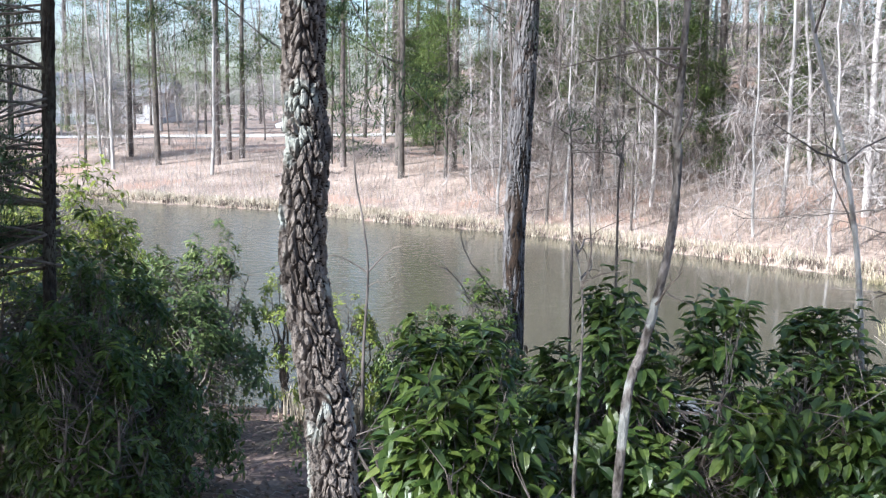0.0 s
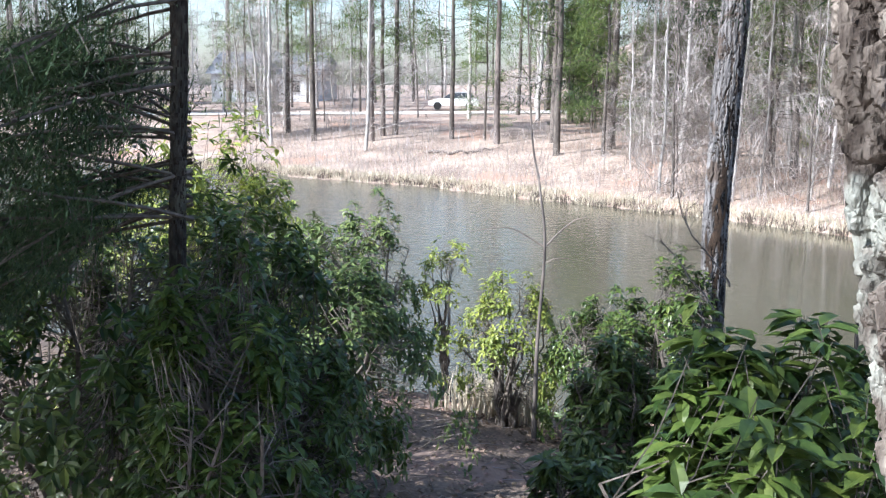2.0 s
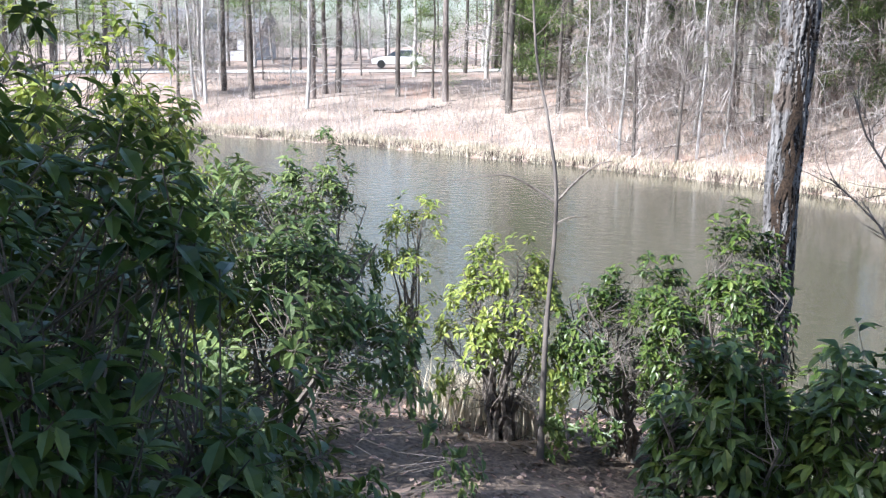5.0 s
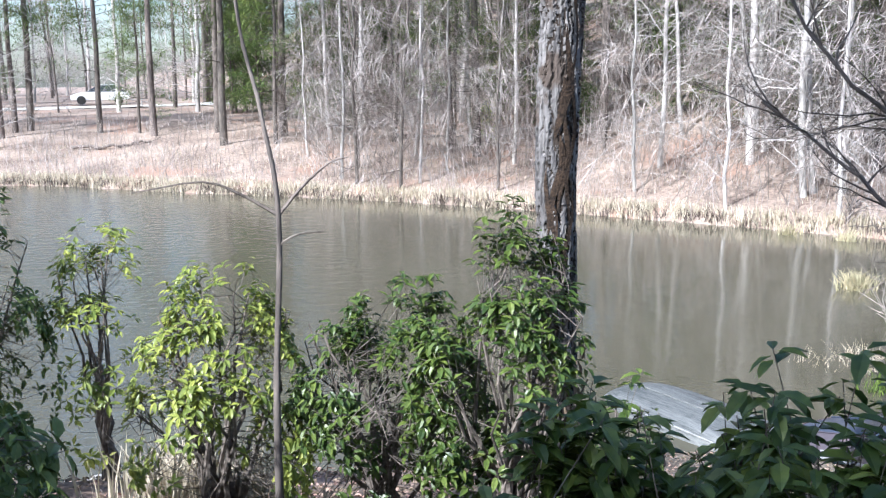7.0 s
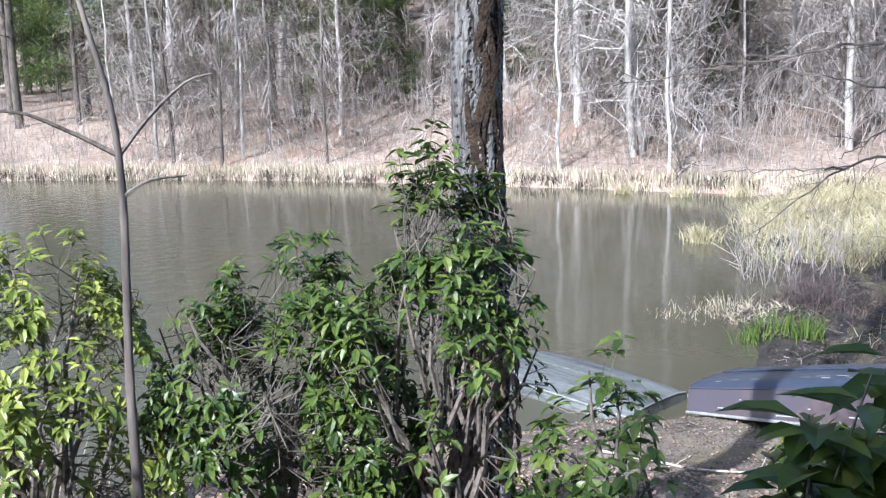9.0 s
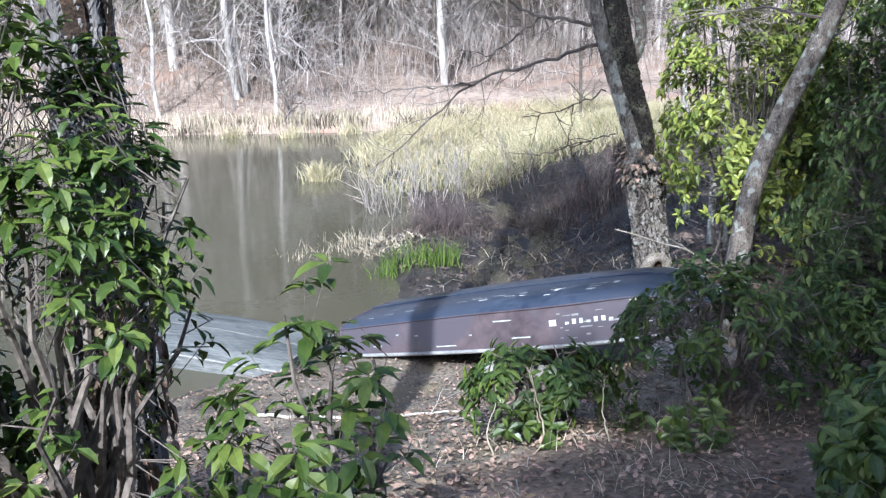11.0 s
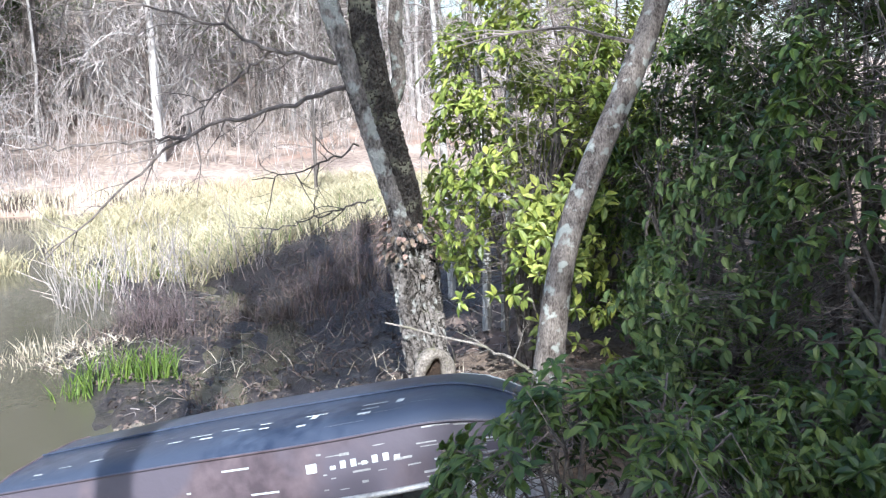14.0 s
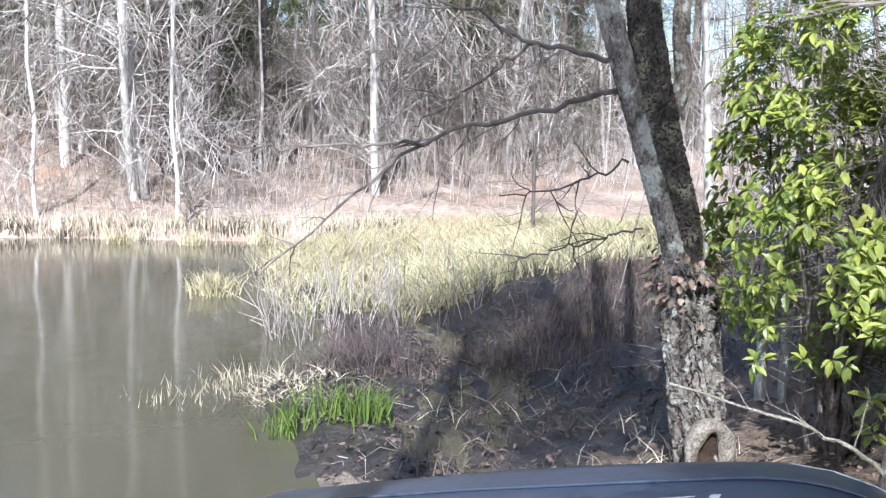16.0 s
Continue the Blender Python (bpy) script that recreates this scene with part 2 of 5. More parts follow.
def unit(v):
    v = np.asarray(v, float)
    return v / (np.linalg.norm(v, axis=-1, keepdims=True) + 1e-9)


LEAF = np.array([(0, 0, 0), (0, 0.36, 0.0), (-0.5, 0.34, 0.10), (0.5, 0.34, 0.10), (0, 0.72, -0.05), (-0.40, 0.70, 0.03), (0.40, 0.70, 0.03), (0, 1, -0.14)])
LEAF_F = [(0, 3, 1), (0, 1, 2), (1, 3, 6, 4), (2, 1, 4, 5), (4, 6, 7), (5, 4, 7)]
KITE = np.array([(0, 0, 0), (-0.5, 0.45, 0.08), (0.5, 0.45, 0.08), (0, 1, -0.08), (0, 0.45, -0.03)])
SPRIG = np.array([(0, 0, 0), (-0.5, 0.4, 0), (0.5, 0.4, 0), (0, 1, 0)])
KITE_F = [(0, 2, 4), (0, 4, 1), (4, 2, 3), (1, 4, 3)]


def blades(mesh, pos, way, up, length, width, form=LEAF, faces=LEAF_F):
    """Adds one leaf at each place; way: from stalk to tip."""
    pos, way = np.asarray(pos, float), unit(way)
    side = unit(np.cross(way, up))
    nor = np.cross(side, way)
    length, width = np.broadcast_to(length, len(pos)), np.broadcast_to(width, len(pos))
    k = form
    v = (pos[:, None] + side[:, None] * (k[:, 0][None, :, None] * width[:, None, None])
         + way[:, None] * (k[:, 1][None, :, None] * length[:, None, None]) + nor[:, None] * (k[:, 2][None, :, None] * length[:, None, None]))
    m = len(k)
    base = mesh.n
    mesh.v.append(v.reshape(-1, 3))
    for i in range(len(pos)):
        o = base + i * m
        mesh.f += [tuple(o + j for j in f) for f in faces]
    mesh.n += m * len(pos)


def grass(mesh, pos, height, width, lean=0.35, g=rng):
    """Blades of two segments, each bent over."""
    n = len(pos)
    a = g.uniform(0, 2 * math.pi, n)
    side = np.stack([np.cos(a), np.sin(a), np.zeros(n)], -1) * (width * g.uniform(0.6, 1.3, n))[:, None]
    b = g.uniform(0, 2 * math.pi, n)
    h = height * g.uniform(0.55, 1.2, n)
    ln = h * lean * g.uniform(0.1, 1.3, n)
    off = np.stack([np.cos(b) * ln, np.sin(b) * ln, np.zeros(n)], -1)
    mid = pos + off * 0.35 + np.stack([0 * h, 0 * h, h * 0.6], -1)
    tip = pos + off + np.stack([0 * h, 0 * h, h], -1)
    v = np.stack([pos - side, pos + side, mid + side * 0.7, mid - side * 0.7, tip], 1)
    base = mesh.n
    mesh.v.append(v.reshape(-1, 3))
    for i in range(n):
        o = base + 5 * i
        mesh.f += [(o, o + 1, o + 2, o + 3), (o + 3, o + 2, o + 4)]
    mesh.n += 5 * n


# ---- the lie of the land ----
NEAR_X = [-60, -30, -12, -6, -2.1, 1, 3.2, 4.2, 5.2, 6.3, 7.1, 8.9, 10.3, 11.4, 15.4, 19, 40]
NEAR_Y = [40, 27, 17.5, 15.0, 13.9, 13.9, 13.7, 13.3, 13.4, 14.7, 16.2, 16.9, 19.2, 21.7, 23.9, 23.5, 22]
FAR_X = [-70, -40, -13, -8.2, -3.5, 0.9, 4.5, 7.6, 10.6, 13.3, 15.4, 17, 40]
FAR_Y = [75, 62, 47.4, 45.4, 41.6, 38.8, 36, 33, 29.8, 26.7, 24.2, 23.4, 21.9]
RISE_D = [-20, -3, -0.6, 0, 0.8, 2.9, 4.0, 6.2, 8.2, 13.9, 30, 80]
RISE_Z = [-1.5, -0.8, -0.2, 0, 0.30, 0.95, 1.2, 1.45, 1.85, 3.15, 5.5, 7]
BANK_D = [-20, -2, 0, 0.3, 3, 7, 14, 60, 200, 1500]
BANK_Z = [-1.5, -0.5, 0.0, 0.22, 0.55, 1.35, 2.1, 3.6, 5, 6]


def smoothstep(x, a, b):
    t = np.clip((x - a) / (b - a), 0, 1)
    return t * t * (3 - 2 * t)


def wobble(x, y, s, seed=0.0):
    return (np.sin(x * s + seed) * np.cos(y * s * 1.3 + 1.7 * seed) + 0.5 * np.sin(x * s * 2.3 - y * s * 1.9 + seed * 3) + 0.3 * np.sin(y * s * 4.1 + x * s * 3.3)) / 1.8


def ground_z(x, y):
    x, y = np.asarray(x, float), np.asarray(y, float)
    dn = np.interp(x, NEAR_X, NEAR_Y) + 0.12 * wobble(x, y, 2.1) - y
    df = (y - np.interp(x, FAR_X, FAR_Y) - 0.25 * wobble(x, y, 0.9, 2)) * 0.85
    marsh = smoothstep(x, 4.9, 7.0)
    near = np.interp(dn * (1 - 0.5 * marsh), RISE_D, RISE_Z) - 0.11 * np.clip(x, -2, 4) * smoothstep(dn, 0.3, 2.5) * (1 - smoothstep(dn, 7, 11))
    flat = smoothstep(x, 4.8, 6.2) * (dn > 0) * (1 - smoothstep(dn, 4.5, 9.0))
    near = near * (1 - flat) + np.minimum(near, 0.085 + np.maximum(dn - 2.6, 0) * 0.17) * flat
    near = near + np.where((x > 5.3) & (dn > 0.1), 0.07 * wobble(x, y, 6.1, 3) + 0.04 * wobble(x, y, 13.0, 6), 0)
    far = np.interp(df, BANK_D, BANK_Z)
    hill = smoothstep(x + 0.15 * (y - 40), 3, 26)
    far = far + hill * np.clip(df - 7, 0, 45) * 0.20
    z = np.where(dn > df, near, far)
    bump = 0.04 * wobble(x, y, 1.7, 1) + 0.02 * wobble(x, y, 5.3, 4)
    return z + bump * np.where(z > 0.05, 1, 0.2)


def gz(x, y):
    return float(ground_z(x, y))


def axis(lo, hi, parts):
    out = []
    for a, b, s in parts:
        out += list(np.arange(a, b, s))
    return np.array([lo] + out + [hi])


def build_ground():
    xs = axis(-1500, 1500, [(-600, -120, 60), (-120, -30, 6), (-30, -6, 1), (-6, 12, 0.16), (12, 40, 0.8), (40, 120, 6), (120, 700, 60)])
    ys = axis(-1500, 2500, [(-600, -60, 60), (-60, -6, 3), (-6, 20, 0.16), (20, 52, 0.5), (52, 140, 4), (140, 900, 80)])
    X, Y = np.meshgrid(xs, ys)
    Z = ground_z(X, Y)
    m = Mesh()
    m.grid(np.stack([X, Y, Z], -1), closed=False)
    me = m.data("ground", [M_SOIL, M_BANK, M_SAND, M_MUD], True)
    cx, cy = (X[:-1, :-1] + X[1:, 1:]) / 2, (Y[:-1, :-1] + Y[1:, 1:]) / 2
    far = (cy - np.interp(cx, FAR_X, FAR_Y)) > -4
    idx = np.where(far & (cy > 21), 1, 0)
    dn = np.interp(cx, NEAR_X, NEAR_Y) - cy
    jit = 0.35 * wobble(cx, cy, 3.1, 5)
    idx = np.where((idx == 0) & (cx + jit > 1.3) & (cx < 6) & (cy + jit > 9.9) & (dn > -0.5), 2, idx)
    idx = np.where((cx + jit > 5.7) & (cx < 20) & (cy + jit > 12.6) & (dn > -2) & (idx == 0), 3, idx)
    idx = np.where((idx != 1) & (dn < 0.15), 3, idx)
    me.polygons.foreach_set("material_index", idx.ravel().astype(int).tolist())
    return tagged(new("ground", me), "leaf-strewn woodland ground sloping down to the pond", kind="structure")


build_ground()
w = Mesh()
w.grid(np.stack(np.meshgrid(np.linspace(-75, 45, 40), np.linspace(12.5, 80, 30)) + [np.zeros((30, 40))], -1), closed=False)
tagged(new("water", w.data("water", M_WATER, True)), "still murky olive-brown pond water", kind="structure")


# ---- trunks with real bark relief ----
def cells(u, v, period, seed):
    """Distance to the edge of irregular cells, u wraps at period."""
    g = np.random.default_rng(seed)
    iu, iv = np.floor(u).astype(int), np.floor(v).astype(int)
    v0, nv = iv.min() - 1, iv.max() - iv.min() + 4
    ju, jv, jh = g.uniform(0.1, 0.9, (period, nv)), g.uniform(0.1, 0.9, (period, nv)), g.uniform(0, 1, (period, nv))
    f1, f2, hh = np.full(u.shape, 9.0), np.full(u.shape, 9.0), np.zeros(u.shape)
    for a in (-1, 0, 1):
        for b in (-1, 0, 1):
            cu, cv = iu + a, iv + b
            k, j = cu % period, cv - v0
            d = np.hypot(u - cu - ju[k, j], v - cv - jv[k, j])
            near = d < f1
            f2 = np.where(near, f1, np.minimum(f2, d))
            hh = np.where(near, jh[k, j], hh)
            f1 = np.where(near, d, f1)
    return f2 - f1, hh


def spline(pts, n):
    pts = np.asarray(pts, float)
    t = np.linspace(0, len(pts) - 1, n)
    i = np.clip(t.astype(int), 0, len(pts) - 2)
    f = (t - i)[:, None]
    p = np.vstack([2 * pts[0] - pts[1], pts, 2 * pts[-1] - pts[-2]])
    a, b, c, d = p[i], p[i + 1], p[i + 2], p[i + 3]
    return 0.5 * (2 * b + (c - a) * f + (2 * a - 5 * b + 4 * c - d) * f ** 2 + (3 * b - a - 3 * c + d) * f ** 3)


def barked(path, around, rings, plate=0.03, tall=2.0, depth=0.01, seed=1, rough=0.15):
    """A trunk whose bark stands in raised plates. path: rows of x, y, z, radius."""
    p = spline(path, rings)
    c, r = p[:, :3], p[:, 3]
    d = np.gradient(c, axis=0)
    s = np.concatenate([[0], np.cumsum(np.linalg.norm(np.diff(c, axis=0), axis=1))])
    d = unit(d)
    a = unit(np.cross(d, (0.2, 0.97, 0.1)))
    b = np.cross(d, a)
    t = np.linspace(0, 2 * math.pi, around, endpoint=False)
    n = max(5, int(2 * math.pi * float(np.median(r)) / plate))
    S, T = np.meshgrid(s, t, indexing="ij")
    U = T / (2 * math.pi) * n + 0.22 * np.sin(S * 7 + 3 * np.sin(T)) + 0.12 * np.sin(S * 23 + T * 2) + 0.07 * np.sin(S * 61 - T * 3)
    wide = n if n % 2 == 0 else n + 1
    U = U * wide / n
    e2, h2 = cells((U * 2.0) % (2 * wide), S / (plate * 0.7) + 0.3 * np.sin(U * 5), 2 * wide, seed + 5)
    ragged = 0.10 * (h2 - 0.5)
    e1, h1 = cells((U + 0.07 * np.sin(S * 140 + U * 9)) % wide, S / (plate * tall) + 0.4 * np.sin(U * 2.1), wide, seed)
    e3, h3 = cells((U * 0.5) % (wide // 2), S / (plate * tall * 2.2) + 0.4 * np.sin(U * 1.3), wide // 2, seed + 3)
    chip = 0.5 + 0.5 * np.sin(S * 420 + 9 * np.sin(U * 3.1 + S * 60)) * np.sin(U * 11 + S * 130)
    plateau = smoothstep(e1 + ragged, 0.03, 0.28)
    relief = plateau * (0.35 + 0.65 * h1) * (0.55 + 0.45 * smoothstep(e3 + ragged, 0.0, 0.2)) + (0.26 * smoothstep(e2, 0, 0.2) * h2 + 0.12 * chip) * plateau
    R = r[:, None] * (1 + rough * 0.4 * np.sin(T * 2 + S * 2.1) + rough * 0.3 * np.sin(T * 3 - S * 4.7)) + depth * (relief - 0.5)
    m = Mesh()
    # lowest relief faces take the dark material: crevice shade put into colour
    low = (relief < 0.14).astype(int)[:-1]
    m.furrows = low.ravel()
    m.grid(c[:, None] + R[:, :, None] * (np.cos(T)[:, :, None] * a[:, None] + np.sin(T)[:, :, None] * b[:, None]))
    return m


def limb(mesh, p, way, length, r, level, g, sides=5, droop=0.0, wild=0.25, kids=(3, 5), ends=None, shrink=0.55):
    """A branch that winds, tapers and forks."""
    n = 5 if level > 0 else 4
    way = unit(way)
    pts, d = [np.asarray(p, float)], way
    for i in range(n):
        d = unit(d + g.normal(0, wild, 3) * 0.5 + np.array((0, 0, -droop)))
        pts.append(pts[-1] + d * length / n)
    mesh.tube(pts, np.linspace(r, r * 0.3, n + 1), sides)
    if ends is not None:
        ends.append((pts[-1], d))
    if level > 0:
        for _ in range(g.integers(*kids)):
            k = g.uniform(0.25, 1.0) * n
            i = min(int(k), n - 1)
            q = pts[i] + (pts[i + 1] - pts[i]) * (k - i)
            side = unit(np.cross(way, g.normal(0, 1, 3)))
            limb(mesh, q, unit(pts[i + 1] - pts[i]) * 0.8 + side * g.uniform(0.5, 1.0), length * shrink * g.uniform(0.7, 1.2), r * 0.5 * (1 - 0.4 * k / n), level - 1, g, max(3, sides - 1), droop, wild, kids, ends, shrink)


def needles(mesh, pts, g, count=14, length=0.2, width=0.012, spread=0.12, flat=0.5):
    """Tufts of thin blades round each place."""
    pts = np.repeat(np.asarray(pts, float), count, axis=0)
    n = len(pts)
    way = g.normal(0, 1, (n, 3)) * (1, 1, flat)
    pos = pts + g.normal(0, spread, (n, 3)) * (1, 1, flat)
    blades(mesh, pos, way, (0.1, 0.2, 1), length * g.uniform(0.6, 1.2, n), width, SPRIG, [(0, 2, 3), (0, 3, 1)])


# ---- shrubs ----
def shrub(name, label, at, radius, height, whorls, leaf, mat, seed, stems=8, low=0.35, group="evergreen shrubs by the pond", singles=0, per=7, full=True, gap=0.0, lean=(0, 0), hollow=0.55):
    """An evergreen: crooked stems from one base, twigs, and leaves in whorls at their ends."""
    g = np.random.default_rng(seed)
    leaf, whorls = leaf * 0.86, int(whorls * 1.25)
    x, y = at
    z0 = gz(x, y)
    ob = thing(name, label, "shrub", group, (x, y, z0))
    st = Mesh()
    nodes = []
    for i in range(stems):
        a = g.uniform(0, 2 * math.pi)
        rr = radius * math.sqrt(g.uniform(0.02, 0.75))
        top = np.array((rr * math.cos(a) + lean[0], rr * math.sin(a) + lean[1], height * g.uniform(0.6, 0.92) * (1 - 0.25 * (rr / radius) ** 2)))
        base = np.array((g.normal(0, 0.09 * radius), g.normal(0, 0.09 * radius), -0.06))
        mid = base * 0.5 + top * np.array((0.3, 0.3, 0.45)) + g.normal(0, 0.05, 3)
        p = spline([base, mid, top], 9)
        p[1:-1] += g.normal(0, 0.025, (7, 3))
        r0 = 0.008 + 0.012 * g.uniform(0.5, 1.2) * min(1.5, height)
        sm = Mesh()
        sm.tube(p, np.linspace(r0, 0.004, 9), 5)
        part("stem", sm, M_TWIG, ob, "crooked grey-brown stem" if i == 0 else "")
        nodes += [p[int(q)] + (p[min(int(q) + 1, 8)] - p[int(q)]) * (q % 1) for q in np.linspace(1.5, 7.99, 30)]
    nodes = np.array(nodes)
    # ends of twigs, thicker towards the outside of the crown
    th = g.uniform(0, 2 * math.pi, whorls)
    rad = np.sqrt(g.uniform(0.03, 1, whorls)) * (1 + 0.2 * np.sin(th * 3 + seed) + 0.14 * np.sin(th * 5 + 2 * seed))
    dome = np.sqrt(np.clip(1 - 0.8 * np.minimum(rad, 1.08) ** 2, 0.05, 1))
    hi = dome * (1 + 0.10 * np.sin(th * 4 + seed * 1.3) + 0.03 * g.normal(0, 1, whorls))
    k = g.uniform(0, 1, whorls) ** 0.6
    zz = height * np.clip(low + (hi - low) * (hollow + (1 - hollow) * k), 0.05, 1.25)
    inner = g.uniform(0, 1, whorls) < 0.35
    zz = np.where(inner, height * g.uniform(low * 0.6, 0.9, whorls) * hi, zz)
    W = np.stack([radius * rad * np.cos(th) + lean[0] * zz / height, radius * rad * np.sin(th) + lean[1] * zz / height, zz], -1)
    nc = 9 + int(radius * 9)
    C = W[g.integers(0, whorls, nc)]
    near = C[np.linalg.norm(W[:, None] - C[None], axis=2).argmin(1)]
    W = W + (near - W) * g.uniform(0.15, 0.5, (whorls, 1))
    if gap:
        W = W[wobble(W[:, 0] * 3, W[:, 1] * 3 + W[:, 2] * 4, 1.0, seed) > gap - 0.6]
    D = np.linalg.norm(W[:, None] - nodes[None] + np.array((0, 0, -0.1)), axis=2)
    near = np.argsort(D, axis=1)[:, :14]
    start = nodes[near[np.arange(len(W)), g.integers(0, near.shape[1], len(W))]]
    out = W - start
    for s, e in zip(start, W):
        m_ = s + (e - s) * 0.5 + np.array((0, 0, -0.16)) * np.linalg.norm(e - s) + g.normal(0, 0.03, 3)
        st.tube([s, m_, e], (0.0026, 0.0020, 0.0013), 3)
    part("twigwork", st, M_TWIG, ob, kind="stuff")
    n = len(W)
    tipdir = unit(out + np.array((0, 0, 0.35)) * np.linalg.norm(out, axis=1, keepdims=True) + unit(W - np.array((lean[0] * 0.5, lean[1] * 0.5, height * 0.3))) * 0.25)
    P, Dn, Up, L = [], [], [], []
    for q in range(per):
        a = 2 * math.pi * q / per + g.uniform(0, 1, n)
        s1 = unit(np.cross(tipdir, (0.3, 0.2, 0.9)))
        s2 = np.cross(tipdir, s1)
        ring = s1 * np.cos(a)[:, None] + s2 * np.sin(a)[:, None]
        d = ring + tipdir * g.uniform(-0.25, 0.55, (n, 1)) + np.array((0, 0, -0.28))
        P.append(W + ring * 0.006 - tipdir * g.uniform(0, 0.05, (n, 1)))
        Dn.append(d)
        Up.append(tipdir * 0.6 + np.array((0, 0, 1)))
        L.append(leaf * g.uniform(0.6, 1.15, n))
    P, Dn, Up, L = (np.concatenate(i) for i in (P, Dn, Up, L))
    keep = g.uniform(0, 1, len(P)) < 0.88
    P, Dn, Up, L = P[keep], Dn[keep], Up[keep], L[keep]
    order = g.permutation(len(P))
    one = order[:singles]
    rest = order[singles:]
    fo = Mesh()
    blades(fo, P[rest], Dn[rest], Up[rest], L[rest], L[rest] * 0.43, *((LEAF, LEAF_F) if full else (KITE, KITE_F)))
    part("foliage", fo, mat, ob, kind="stuff")
    if singles:
        lm = Mesh()
        blades(lm, [(0, 0, 0)], [(0, 1, 0)], [(0, 0, 1)], 1.0, 0.43)
        me = lm.data("leaf", mat)
        for i in one:
            lo = new("leaf", me)
            lo.parent = ob
            way = Vector(unit(Dn[i]))
            side = way.cross(Vector(Up[i])).normalized()
            rot = Matrix((side, way, side.cross(way))).transposed()
            lo.matrix_basis = Matrix.LocRotScale(Vector(P[i]), rot.to_quaternion(), Vector((L[i],) * 3))
    return ob


# ---- near trees ----
def furrowed_tree():
    ob = thing("sourwood_tree", "leaning tree with deeply furrowed grey bark and lichen", "tree", "", (-0.12, 1.36, gz(-0.12, 1.36)))
    z0 = ob.location.z
    pts = [(a + 0.12, b - 1.36, q - z0, r) for a, b, q, r in ((-0.11, 1.43, z0 - 0.2, 0.065), (-0.14, 1.46, z0 + 0.6, 0.043), (-0.171, 1.477, 4.141, 0.0375), (-0.189, 1.495, 4.264, 0.0365), (-0.202, 1.505, 4.336, 0.036), (-0.220, 1.518, 4.43, 0.035), (-0.225, 1.533, 4.531, 0.0355), (-0.218, 1.547, 4.625, 0.034), (-0.225, 1.569, 4.77, 0.0335), (-0.22, 1.6, 5.3, 0.032), (-0.15, 1.6, 7.0, 0.025), (0.1, 1.6, 9.0, 0.012))]
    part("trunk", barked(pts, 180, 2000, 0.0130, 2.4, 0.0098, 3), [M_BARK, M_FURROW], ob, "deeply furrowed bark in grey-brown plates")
    g = np.random.default_rng(3)
    cr = Mesh()
    for i in range(9):
        z = g.uniform(3.0, 6.0)
        limb(cr, (-0.1 + 0.1 * z - 0.3, 0.28, z), (g.normal(), g.normal(), 0.8), 1.4, 0.014, 2, g)
    part("crown", cr, M_TWIG, ob, "bare winter twigs")


